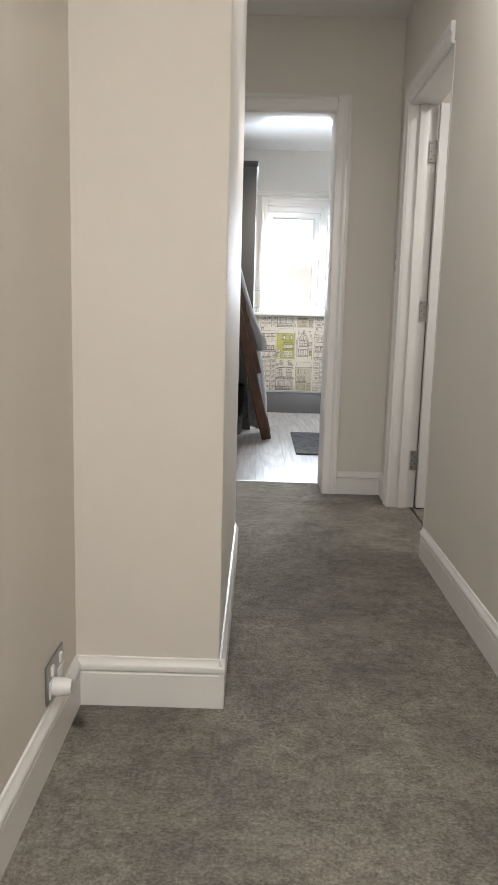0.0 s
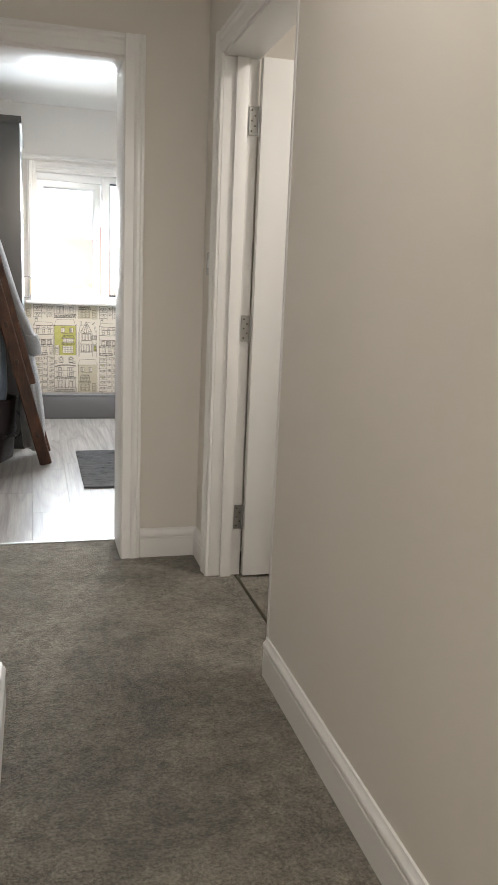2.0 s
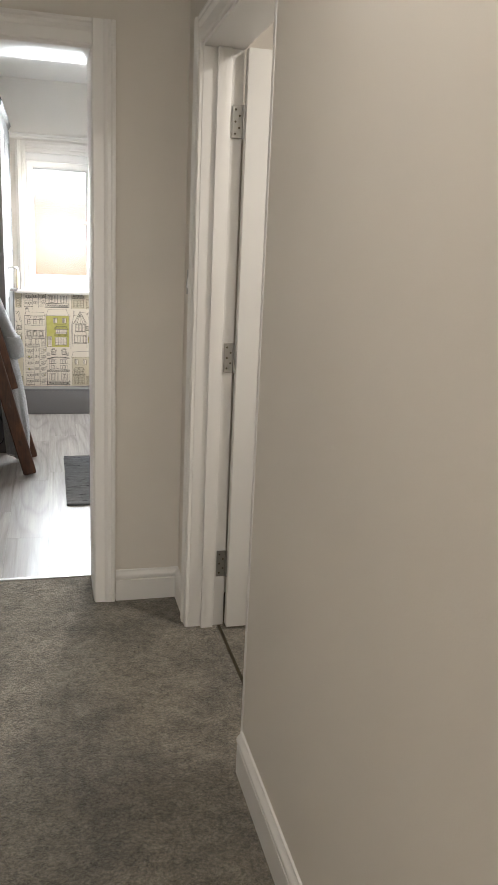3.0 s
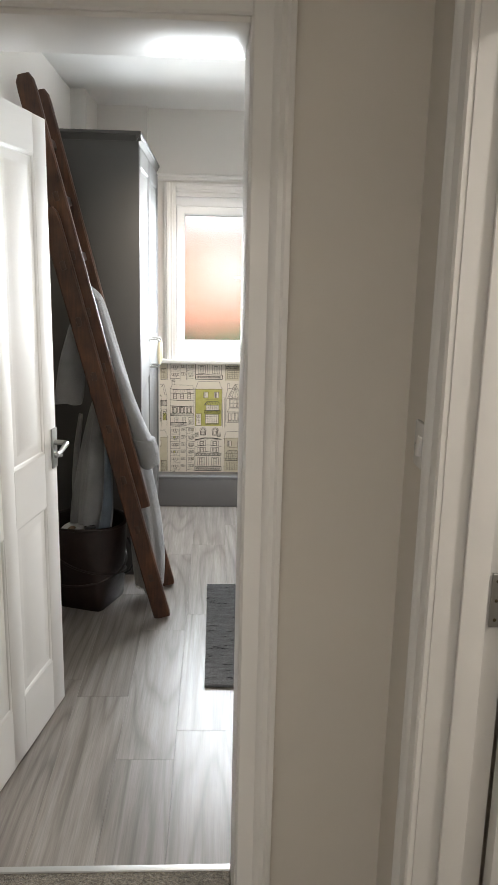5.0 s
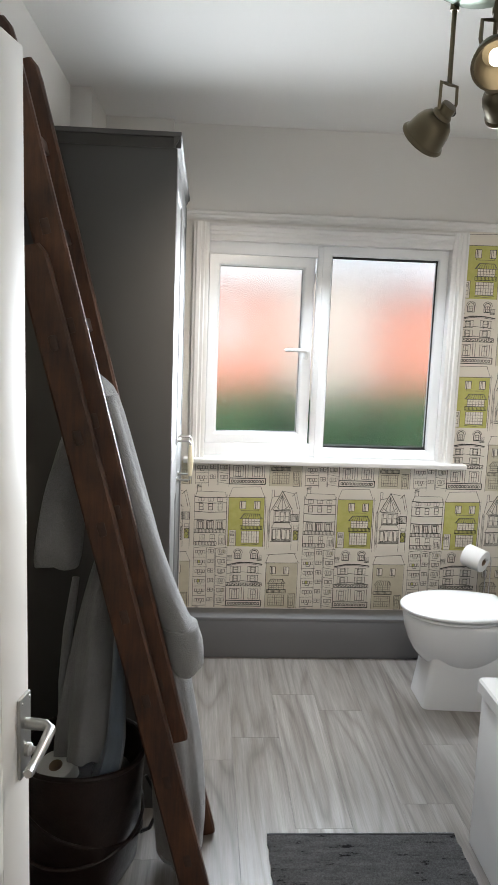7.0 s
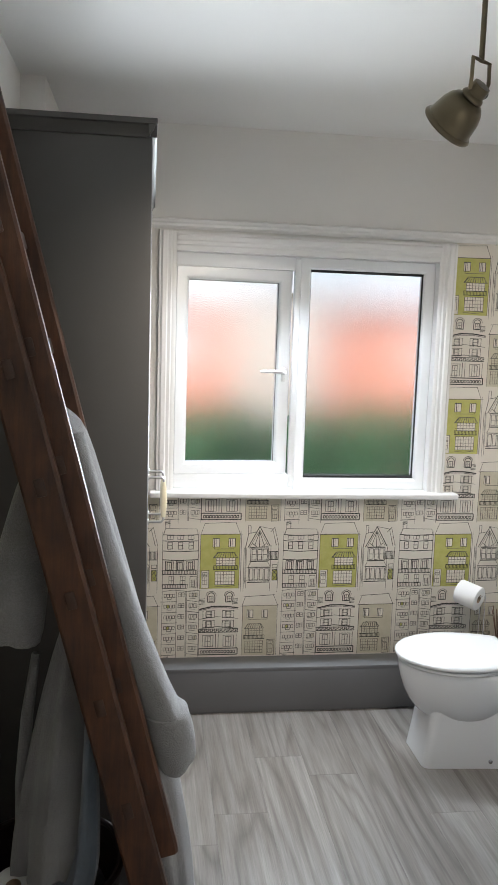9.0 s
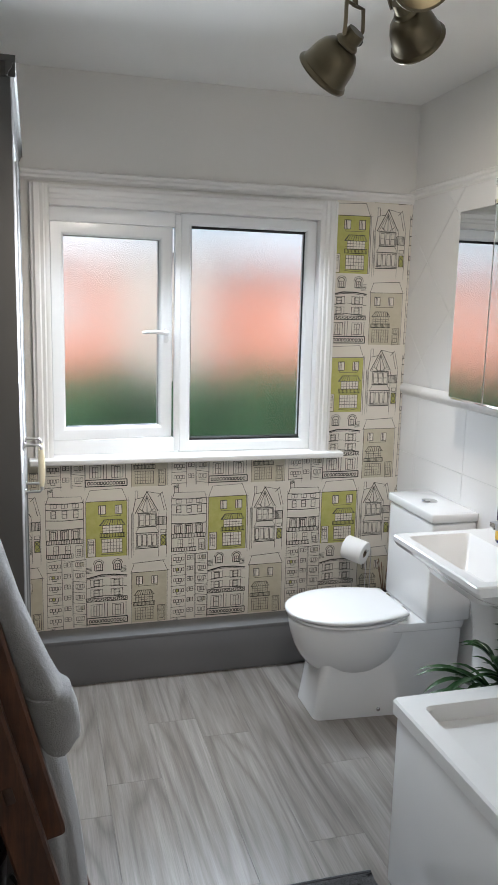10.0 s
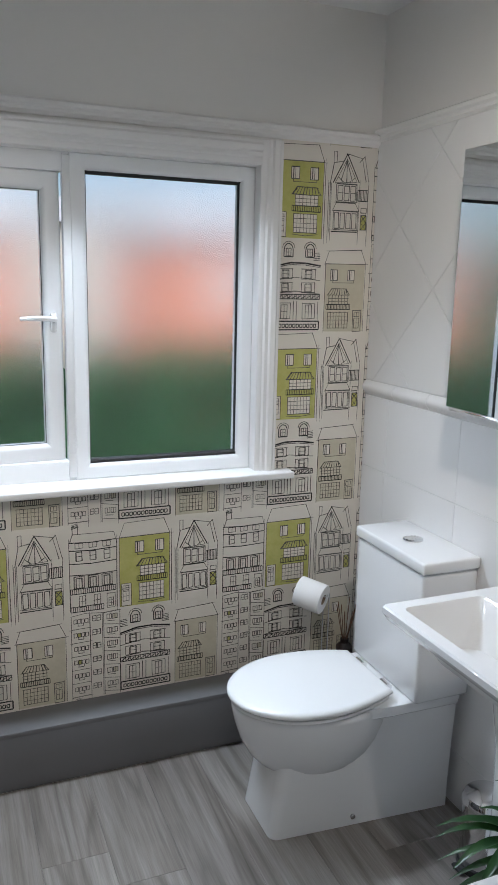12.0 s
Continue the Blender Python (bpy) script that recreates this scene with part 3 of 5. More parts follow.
part("seal", frame_ring(GX0 - 0.003, GX1 + 0.003, GZ0 - 0.003, GZ1 + 0.003, FY + 0.009, 0.007, 0.02, 0.001), M["seal"], window, "black rubber seal")
pane = part("pane", box(GX0 - 0.002, GX1 + 0.002, FY + 0.02, FY + 0.024, GZ0 - 0.002, GZ1 + 0.002), M["frosted"], window, "frosted obscure glass pane", smooth=None)
SASH = pose(0.458, FY, 0, 0, 0, 4.6) @ pose(-0.458, -FY, 0)
sash = part("sash", frame_ring(0.458, 0.974, 1.044, 1.954, FY - 0.012, 0.056, 0.06, 0.005, SASH), M["upvc"], window, "opening sash standing slightly ajar")
part("seal", frame_ring(0.509, 0.923, 1.095, 1.903, FY + 0.004, 0.006, 0.02, 0.001, SASH), M["seal"], sash)
pane2 = part("pane", place(box(0.511, 0.921, FY + 0.014, FY + 0.018, 1.097, 1.901), SASH), M["frosted"], sash, "frosted obscure glass pane", smooth=None)
grip = part("window_handle", place(box(0.935, 0.953, FY - 0.024, FY - 0.01, 1.465, 1.525, 0.004), SASH), M["seat"], sash, "white window handle")
part("lever", place(tube([(0.944, FY - 0.022, 1.503), (0.944, FY - 0.045, 1.505), (0.93, FY - 0.052, 1.508), (0.88, FY - 0.05, 1.51), (0.835, FY - 0.048, 1.507)], [0.008, 0.008, 0.009, 0.008, 0.006], 10), SASH), M["seat"], grip)
pane.visible_shadow = pane2.visible_shadow = False
CASE = [(0, 0), (0.012, 0), (0.016, 0.006), (0.016, 0.018), (0.022, 0.024), (0.022, 0.036), (0.028, 0.042), (0.03, 0.058), (0.024, 0.066), (0.024, 0.074), (0, 0.076)]
trim = thing("window_casing", (1.035, WIN_Y, 0.955), "white moulded timber casing and sill round the window", "window casing", kind="structure")
cy = WIN_Y - 0.002
part("casing_side", sweep([(a, -b) for a, b in CASE], (0.459, cy, 0.98), (0.459, cy, 2.088), (0, -1, 0)), M["gloss"], trim)
part("casing_side", sweep(CASE, (1.614, cy, 0.98), (1.614, cy, 2.088), (0, -1, 0)), M["gloss"], trim)
part("casing_head", sweep(CASE, (0.459, cy - 0.001, 2.012), (1.614, cy - 0.001, 2.012), (0, -1, 0)), M["gloss"], trim)
part("reveal", box(0.447, 0.455, 7.87, FY + 0.03, 0.98, 2.016), M["gloss"], trim)
part("reveal", box(1.615, 1.623, 7.87, FY + 0.03, 0.98, 2.016), M["gloss"], trim)
part("reveal", box(0.455, 1.615, 7.87, FY + 0.03, 2.01, 2.018), M["gloss"], trim)
part("sill", box(0.36, 1.748, 7.815, FY + 0.01, 0.956, 0.981, 0.006, 3), M["gloss"], trim, "white painted window sill")
RAIL = [(0, 0), (0.006, 0), (0.01, 0.006), (0.014, 0.01), (0.014, 0.02), (0.022, 0.026), (0.024, 0.036), (0.018, 0.042), (0, 0.044)]
solid("picture_rail", sweep(RAIL, (0.285, WIN_Y, 2.1), (RIGHT_X, WIN_Y, 2.1), (0, -1, 0)), M["gloss"], "white painted moulded picture rail", "picture rail", smooth=40)
solid("picture_rail", sweep(RAIL, (RIGHT_X + 0.006, ROOM_Y, 2.118), (RIGHT_X + 0.006, WIN_Y, 2.118), (-1, 0, 0)), M["gloss"], "white painted moulded picture rail", "picture rail", smooth=40)

# ---- wallpaper: a printed pattern of town houses ----
PU, PV, U_AT, V_AT = 0.543, 0.628, 0.963, 0.207


def town_print():
    """Fills and strokes of one repeat, in metres: ground, lime and sand areas, thin and thick ink lines."""
    rng = random.Random(4)
    fills, thin, thick = [], [], []

    def line(*p, w=0.0014, to=None):
        for a, b in zip(p, p[1:]):
            (thin if to is None else to).append((*a, *b, w))

    def rect(u, v, wide, h, **k):
        line((u, v), (u + wide, v + 0.0008), (u + wide, v + h), (u, v + h - 0.0006), (u, v), **k)

    def window(u, v, wide, h, bars=1, rows=1, **k):
        rect(u, v, wide, h, **k)
        for i in range(1, bars + 1):
            line((u + wide * i / (bars + 1), v), (u + wide * i / (bars + 1), v + h), w=0.0011)
        for i in range(1, rows + 1):
            line((u, v + h * i / (rows + 1)), (u + wide, v + h * i / (rows + 1) + 0.0004), w=0.0011)

    def railing(u, v, wide, h, n):
        line((u, v), (u + wide, v), w=0.0022, to=thick)
        line((u, v + h), (u + wide, v + h + 0.001), w=0.002, to=thick)
        for i in range(n + 1):
            x = u + wide * i / n
            line((x, v), (x + rng.uniform(-0.0008, 0.0008), v + h), w=0.0016, to=thick)

    def town_house(u, v, fill):
        fills.append((fill, u, v, u + 0.176, v + 0.25))
        line((u, v + 0.25), (u + 0.018, v + 0.3), (u + 0.155, v + 0.306), (u + 0.178, v + 0.252), (u, v + 0.25))
        line((u, v), (u, v + 0.25))
        line((u + 0.176, v), (u + 0.177, v + 0.25))
        line((u + 0.183, v), (u + 0.183, v + 0.25), w=0.0012)
        for du in (0.055, 0.126):
            fills.append(("ground", u + du, v + 0.192, u + du + 0.03, v + 0.232))
            window(u + du, v + 0.192, 0.03, 0.04, 1, 0, w=0.002)
            line((u + du + 0.008, v + 0.194), (u + du + 0.008, v + 0.23), w=0.0026, to=thick)
        line((u + 0.062, v + 0.19), (u + 0.062, v + 0.183), (u + 0.15, v + 0.184), (u + 0.15, v + 0.191))
        line((u + 0.058, v + 0.142), (u + 0.078, v + 0.168), (u + 0.152, v + 0.168), (u + 0.168, v + 0.143), (u + 0.058, v + 0.142))
        for i in range(9):
            line((u + 0.08 + i * 0.009, v + 0.168), (u + 0.062 + i * 0.0125, v + 0.143), w=0.0016)
        fills.append(("ground", u + 0.072, v + 0.105, u + 0.158, v + 0.142))
        window(u + 0.072, v + 0.105, 0.086, 0.037, 5, 2)
        railing(u + 0.06, v + 0.088, 0.108, 0.018, 16)
        fills.append(("ground", u + 0.068, v + 0.018, u + 0.156, v + 0.08))
        window(u + 0.068, v + 0.018, 0.088, 0.062, 6, 3)
        line((u + 0.064, v + 0.012), (u + 0.112, v + 0.008), (u + 0.16, v + 0.014))
        fills.append(("ground", u + 0.006, v + 0.002, u + 0.04, v + 0.084))
        rect(u + 0.006, v + 0.002, 0.034, 0.082)
        window(u + 0.011, v + 0.02, 0.021, 0.036, 1, 1)
        window(u + 0.011, v + 0.06, 0.021, 0.016, 1, 1)

    def gable_house(u, v):
        line((u, v + 0.03), (u, v + 0.19), (u + 0.012, v + 0.255), (u + 0.05, v + 0.262))
        line((u + 0.01, v + 0.255), (u + 0.01, v + 0.292), (u + 0.022, v + 0.292), (u + 0.022, v + 0.258))
        line((u + 0.01, v + 0.19), (u + 0.062, v + 0.287), (u + 0.112, v + 0.196), w=0.0026, to=thick)
        line((u + 0.018, v + 0.19), (u + 0.062, v + 0.27), (u + 0.104, v + 0.196), (u + 0.018, v + 0.19))
        for a, b in (((0.04, 0.2), (0.062, 0.262)), ((0.084, 0.2), (0.062, 0.262)), ((0.062, 0.194), (0.062, 0.266)), ((0.03, 0.21), (0.05, 0.195)), ((0.094, 0.21), (0.074, 0.195))):
            line((u + a[0], v + a[1]), (u + b[0], v + b[1]), w=0.0018)
        line((u + 0.11, v + 0.262), (u + 0.13, v + 0.284), (u + 0.15, v + 0.2))
        line((u + 0.062, v + 0.287), (u + 0.12, v + 0.276), (u + 0.14, v + 0.2))
        rect(u + 0.024, v + 0.128, 0.08, 0.06, w=0.002)
        for i in range(3):
            window(u + 0.03 + i * 0.025, v + 0.133, 0.019, 0.05, 0, 1, w=0.0018)
        railing(u + 0.108, v + 0.135, 0.04, 0.036, 7)
        line((u + 0.012, v + 0.1), (u + 0.026, v + 0.126), (u + 0.1, v + 0.127), (u + 0.116, v + 0.1), (u + 0.012, v + 0.1))
        rect(u + 0.016, v + 0.035, 0.095, 0.064, w=0.0016)
        for i in range(4):
            window(u + 0.02 + i * 0.023, v + 0.04, 0.017, 0.052, 0, 0, w=0.0018)
        line((u + 0.01, v + 0.028), (u + 0.112, v + 0.03), w=0.0026, to=thick)
        fills.append(("lime", u + 0.124, v + 0.038, u + 0.146, v + 0.088))
        rect(u + 0.124, v + 0.038, 0.022, 0.05, w=0.002)
        line((u + 0.124, v + 0.038), (u + 0.146, v + 0.063), (u + 0.124, v + 0.088), w=0.0014)
        line((u + 0.146, v + 0.038), (u + 0.124, v + 0.063), (u + 0.146, v + 0.088), w=0.0014)
        rect(u + 0.124, v + 0.095, 0.022, 0.017)
        for du in (-0.006, 0.004, 0.115, 0.15):
            line((u + du, v - 0.002), (u + du, v + 0.19), w=0.0012)

    def hotel(u, v):
        line((u + 0.012, v + 0.27), (u + 0.012, v + 0.3), (u + 0.03, v + 0.296), (u + 0.03, v + 0.272), w=0.002)
        for i in range(4):
            line((u + 0.01, v + 0.292 + i * 0.004), (u + 0.032, v + 0.296 + i * 0.004), w=0.0012)
        line((u + 0.004, v + 0.245), (u + 0.012, v + 0.272), (u + 0.15, v + 0.27), (u + 0.156, v + 0.244))
        for z in (0.244, 0.216, 0.17, 0.13):
            line((u, v + z), (u + 0.07, v + z - 0.004), (u + 0.158, v + z), w=0.0024, to=thick)
        for i in range(3):
            window(u + 0.02 + i * 0.046, v + 0.222, 0.026, 0.018, 1, 0)
            window(u + 0.022 + i * 0.047, v + 0.178, 0.02, 0.032, 0, 1, w=0.002)
            rect(u + 0.014 + i * 0.047, v + 0.082, 0.034, 0.042, w=0.002)
            window(u + 0.021 + i * 0.047, v + 0.082, 0.02, 0.036, 1, 0, w=0.0026)
        for i in range(2):
            window(u + 0.03 + i * 0.05, v + 0.014, 0.022, 0.04, 1, 1)
        railing(u + 0.002, v + 0.062, 0.152, 0.018, 22)
        railing(u + 0.002, v - 0.002, 0.11, 0.018, 15)
        rect(u + 0.124, v, 0.028, 0.052)
        window(u + 0.13, v + 0.006, 0.015, 0.03, 1, 2)
        line((u, v), (u, v + 0.244))
        line((u + 0.158, v), (u + 0.158, v + 0.244))

    def flats(u, v):
        for du in (0.0, 0.066, 0.108, 0.112, 0.166):
            line((u + du, v + 0.0), (u + du + rng.uniform(-0.002, 0.002), v + 0.305))
        line((u, v + 0.305), (u + 0.05, v + 0.312), (u + 0.11, v + 0.306), (u + 0.166, v + 0.31))
        for r in range(6):
            z = v + 0.012 + r * 0.05
            line((u, z - 0.005), (u + 0.066, z - 0.003))
            line((u + 0.112, z + 0.002), (u + 0.166, z - 0.006))
            for i in range(4):
                window(u + 0.01 + i * 0.0125, z + 0.016, 0.0105, 0.015, 0, 0)
            line((u + 0.024, z + 0.016), (u + 0.024, z + 0.007), (u + 0.042, z + 0.007), (u + 0.042, z + 0.016))
            for i in range(2):
                window(u + 0.073 + i * 0.015, z + 0.018, 0.012, 0.019, 0, 1)
                window(u + 0.122 + i * 0.02, z + 0.018, 0.016, 0.018, 1, 0)
            line((u + 0.124, z + 0.012), (u + 0.15, z + 0.01), w=0.0014)
            if r in (2, 4):
                fills.append(("lime", u + 0.0225, z + 0.016, u + 0.033, z + 0.031))
            if r in (1, 5):
                fills.append(("sand", u + 0.142, z + 0.018, u + 0.158, z + 0.036))

    def terrace(u, v):
        for du in (0.036, 0.118):
            arch = [(u + du + 0.017 - 0.017 * math.cos(a), v + 0.282 + 0.022 * math.sin(a)) for a in (math.pi * i / 8 for i in range(9))]
            line((u + du, v + 0.26), *arch, (u + du + 0.034, v + 0.26), (u + du, v + 0.26), w=0.0026, to=thick)
            line(*[(x + (x - u - du - 0.017) * 0.35, z + 0.007) for x, z in arch], w=0.0016)
            window(u + du + 0.008, v + 0.262, 0.018, 0.026, 1, 1, w=0.002)
        for du in (0.0, 0.15):
            for i in range(5):
                line((u + du, v + 0.25 + i * 0.006), (u + du + 0.024, v + 0.252 + i * 0.006), w=0.0015)
        cornice = [(u, v + 0.226), (u + 0.06, v + 0.24), (u + 0.12, v + 0.24), (u + 0.178, v + 0.232)]
        line(*cornice, w=0.004, to=thick)
        line(*[(x, z - 0.006) for x, z in cornice], w=0.0014)
        for z in (0.186, 0.14):
            for du in (0.018, 0.106):
                window(u + du, v + z, 0.052, 0.034, 2, 0)
                window(u + du + 0.013, v + z + 0.003, 0.026, 0.027, 0, 1, w=0.0018)
            line((u, v + z - 0.006), (u + 0.08, v + z + 0.006), (u + 0.178, v + z - 0.004))
        railing(u, v + 0.118, 0.178, 0.015, 20)
        for i in range(10):
            line((u + i * 0.018, v + 0.12), (u + i * 0.018 + 0.016, v + 0.13), w=0.002, to=thick)
        for du in (0.018, 0.112):
            rect(u + du, v + 0.05, 0.048, 0.054)
            window(u + du + 0.012, v + 0.05, 0.024, 0.048, 1, 1, w=0.0018)
        for du in (0.0, 0.078, 0.09, 0.172):
            line((u + du, v + 0.045), (u + du, v + 0.11), w=0.0016)
        rect(u, v + 0.012, 0.178, 0.03, w=0.0034, to=thick)
        for i in range(12):
            rect(u + 0.01 + i * 0.0135, v + 0.02, 0.009, 0.012, w=0.0024, to=thick)

    def sand_house(u, v):
        fills.append(("sand", u, v, u + 0.158, v + 0.235))
        line((u - 0.002, v + 0.235), (u + 0.012, v + 0.278), (u + 0.14, v + 0.285), (u + 0.162, v + 0.236), (u - 0.002, v + 0.235))
        line((u, v), (u, v + 0.235), w=0.0012)
        line((u + 0.16, v), (u + 0.16, v + 0.235), w=0.0012)
        for du in (0.022, 0.09):
            fills.append(("ground", u + du, v + 0.178, u + du + 0.026, v + 0.215))
            window(u + du, v + 0.178, 0.026, 0.037, 1, 0, w=0.0018)
            line((u + du + 0.007, v + 0.18), (u + du + 0.007, v + 0.213), w=0.0024, to=thick)
        line((u + 0.03, v + 0.176), (u + 0.03, v + 0.17), (u + 0.115, v + 0.171), (u + 0.115, v + 0.177))
        line((u + 0.012, v + 0.128), (u + 0.028, v + 0.15), (u + 0.085, v + 0.15), (u + 0.1, v + 0.128), (u + 0.012, v + 0.128))
        for i in range(8):
            line((u + 0.03 + i * 0.0078, v + 0.15), (u + 0.014 + i * 0.0112, v + 0.129), w=0.0016)
        window(u + 0.018, v + 0.094, 0.076, 0.034, 5, 2)
        railing(u + 0.008, v + 0.078, 0.096, 0.017, 16)
        window(u + 0.016, v + 0.012, 0.08, 0.056, 6, 3)
        rect(u + 0.118, v, 0.032, 0.075)
        window(u + 0.123, v + 0.012, 0.02, 0.036, 1, 1)
        window(u + 0.123, v + 0.053, 0.02, 0.016, 1, 0)

    hotel(0.0, 0.328)
    town_house(0.168, 0.323, "lime")
    gable_house(0.371, 0.322)
    flats(0.0, 0.006)
    terrace(0.168, 0.0)
    sand_house(0.365, 0.006)
    # the drawing is sketched: many strokes are gone over a second time
    for a, b, c, d, w in list(thin):
        if rng.random() < 0.6:
            j = [rng.uniform(-0.0022, 0.0022) for _ in range(4)]
            over = rng.uniform(0.0, 0.08)
            thin.append((a + j[0] - (c - a) * over, b + j[1] - (d - b) * over, c + j[2] + (c - a) * over, d + j[3] + (d - b) * over, w * 0.6))
    return fills, thin, thick


def clip_line(a, b, c, d, box4):
    """The piece of a line inside a rectangle, or None."""
    t0, t1 = 0.0, 1.0
    for p, q in ((a - c, a - box4[0]), (c - a, box4[1] - a), (b - d, b - box4[2]), (d - b, box4[3] - b)):
        if abs(p) < 1e-9:
            if q < 0:
                return None
            continue
        r = q / p
        if p < 0:
            t0 = max(t0, r)
        else:
            t1 = min(t1, r)
    return None if t0 >= t1 else (a + (c - a) * t0, b + (d - b) * t0, a + (c - a) * t1, b + (d - b) * t1)


PRINT = town_print()


def paper(name, areas, to_world, out, shift):
    """Wallpaper on rectangles (u0, u1, v0, v1) of one wall; to_world turns (u, v, proud) into a place."""
    sheet = bmesh.new()
    for u0, u1, v0, v1 in areas:
        rings = [[to_world(u, v, h) for u, v in ((u0, v0), (u1, v0), (u1, v1), (u0, v1))] for h in (0.0, 0.0012)]
        loft(rings, sheet)
    ob = solid(name, sheet, M["wallpaper"], "pale wallpaper printed with ink-drawn town houses", "wallpaper")
    fills, thin, thick = PRINT
    made = {k: ([], []) for k in ("lime", "sand", "ground", "ink", "ink_dark")}

    def quad(key, pts, h):
        verts, faces = made[key]
        n = len(verts)
        verts.extend(to_world(u, v, h) for u, v in pts)
        faces.append((n, n + 1, n + 2, n + 3))

    for u0, u1, v0, v1 in areas:
        area = (u0, u1, v0, v1)
        for i in range(math.floor((u0 - shift[0]) / PU), math.ceil((u1 - shift[0]) / PU) + 1):
            for j in range(math.floor((v0 - shift[1]) / PV), math.ceil((v1 - shift[1]) / PV) + 1):
                du, dv = shift[0] + i * PU, shift[1] + j * PV
                for key, a, b, c, d in fills:
                    a, c, b, d = max(a + du, u0), min(c + du, u1), max(b + dv, v0), min(d + dv, v1)
                    if a < c and b < d:
                        quad(key, ((a, b), (c, b), (c, d), (a, d)), 0.0024 if key == "ground" else 0.0018)
                for key, lines in (("ink", thin), ("ink_dark", thick)):
                    for a, b, c, d, w in lines:
                        got = clip_line(a + du, b + dv, c + du, d + dv, area)
                        if not got:
                            continue
                        p, q = Vector(got[:2]), Vector(got[2:])
                        if (q - p).length < 1e-5:
                            continue
                        s = (q - p).normalized()
                        s = Vector((-s.y, s.x)) * w * 0.5 * INK
                        quad(key, (p - s, q - s, q + s, p + s), 0.003)
    for key, pname in (("lime", "lime_house"), ("sand", "sand_house"), ("ground", "window_print"), ("ink", "fine_line"), ("ink_dark", "bold_line")):
        verts, faces = made[key]
        if not faces:
            continue
        me = bpy.data.meshes.new(pname)
        me.from_pydata(verts, [], faces)
        me.materials.append(M["wallpaper" if key == "ground" else key])
        child = new(pname, me)
        child.parent = ob
    return ob


paper("wallpaper", [(0.352, RIGHT_X, 0.2, 0.957), (1.693, RIGHT_X, 0.957, 2.1)], lambda u, v, h: (u, WIN_Y - h, v), (0, -1, 0), (U_AT, V_AT))
paper("wallpaper", [(4.68, 6.57, 0.1, 2.1)], lambda u, v, h: (LEFT_X + h, u, v), (1, 0, 0), (0.1, V_AT))

# ---- bathroom furniture ----
wardrobe = thing("wardrobe", (0.12, 6.57, 0), "tall dark grey painted fitted wardrobe with panelled doors", "wardrobe")
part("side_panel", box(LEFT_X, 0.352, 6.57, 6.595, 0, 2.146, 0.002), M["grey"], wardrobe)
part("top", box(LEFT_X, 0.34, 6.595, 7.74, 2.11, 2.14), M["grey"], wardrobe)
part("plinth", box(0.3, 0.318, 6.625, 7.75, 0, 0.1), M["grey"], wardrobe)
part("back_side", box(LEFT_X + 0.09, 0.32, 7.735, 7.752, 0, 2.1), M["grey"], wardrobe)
CORN = [(0, 0), (0.004, 0), (0.006, 0.008), (0.013, 0.016), (0.016, 0.026), (0.022, 0.029), (0.022, 0.042), (0, 0.042)]
part("cornice", sweep(CORN, (0.342, 6.549, 2.13), (0.342, 7.752, 2.13), (1, 0, 0)), M["grey"], wardrobe)
part("cornice", sweep(CORN, (LEFT_X, 6.57, 2.13), (0.3635, 6.57, 2.13), (0, -1, 0)), M["grey"], wardrobe)


def wardrobe_door(y0, y1, handle_y):
    z0, z1, x = 0.11, 2.118, 0.353
    bm = box(x - 0.02, x - 0.008, y0 + 0.01, y1 - 0.01, z0 + 0.01, z1 - 0.01)
    for a, b in ((y0, y0 + 0.075), (y1 - 0.075, y1)):
        box(x - 0.022, x, a, b, z0, z1, 0.002, bm=bm)
    for a, b in ((z0, z0 + 0.09), (0.98, 1.16), (z1 - 0.085, z1)):
        box(x - 0.022, x - 0.0003, y0 + 0.075, y1 - 0.075, a, b, bm=bm)
    d = part("door", bm, M["grey_doors"], wardrobe)
    for a, b in ((z0 + 0.09, 0.98), (1.16, z1 - 0.085)):
        rings = []
        for inset, dx in ((0, 0.0), (0.008, -0.006), (0.02, -0.008), (0.045, -0.002)):
            rings.append([(x - 0.0012 + dx, y0 + 0.075 + inset, a + inset), (x - 0.0012 + dx, y1 - 0.075 - inset, a + inset), (x - 0.0012 + dx, y1 - 0.075 - inset, b - inset), (x - 0.0012 + dx, y0 + 0.075 + inset, b - inset)])
        f = loft(rings, cap=False)
        bmesh.ops.contextual_create(f, geom=f.edges[-4:])
        f2 = bmesh.new()
        loft(rings, f2, cap=False)
        f2.faces.new([v for v in f2.verts][-4:])
        f.free()
        part("door_panel", f2, M["grey_doors"], d)
    h = part("handle", tube([(x, handle_y, 1.175), (x + 0.045, handle_y, 1.175), (x + 0.052, handle_y, 1.168), (x + 0.052, handle_y, 1.03), (x + 0.045, handle_y, 1.023), (x, handle_y, 1.023)], 0.0045, 10), M["satin"], d, "metal bow handle with a cream grip")
    part("grip", lathe([(0.007, 1.04), (0.0105, 1.07), (0.011, 1.1), (0.0095, 1.14), (0.007, 1.16)], (x + 0.052, handle_y, 0), 16), M["cream"], h, "turned cream grip")
    for z in (1.175, 1.023):
        part("rose", lathe([(0.011, 0), (0.009, 0.004)], m=pose(x, handle_y, z, 0, 90), segs=16), M["satin"], h)
    return d


wardrobe_door(6.598, 7.15, 7.095)
wardrobe_door(7.156, 7.738, 7.215)

boxing = thing("pipe_boxing", (1.2, 7.82, 0), "low grey painted boxing along the window wall", "pipe boxing", kind="structure")
part("front_panel", box(0.34, RIGHT_X, 7.757, 7.775, 0, 0.19, 0.001), M["grey_box"], boxing)
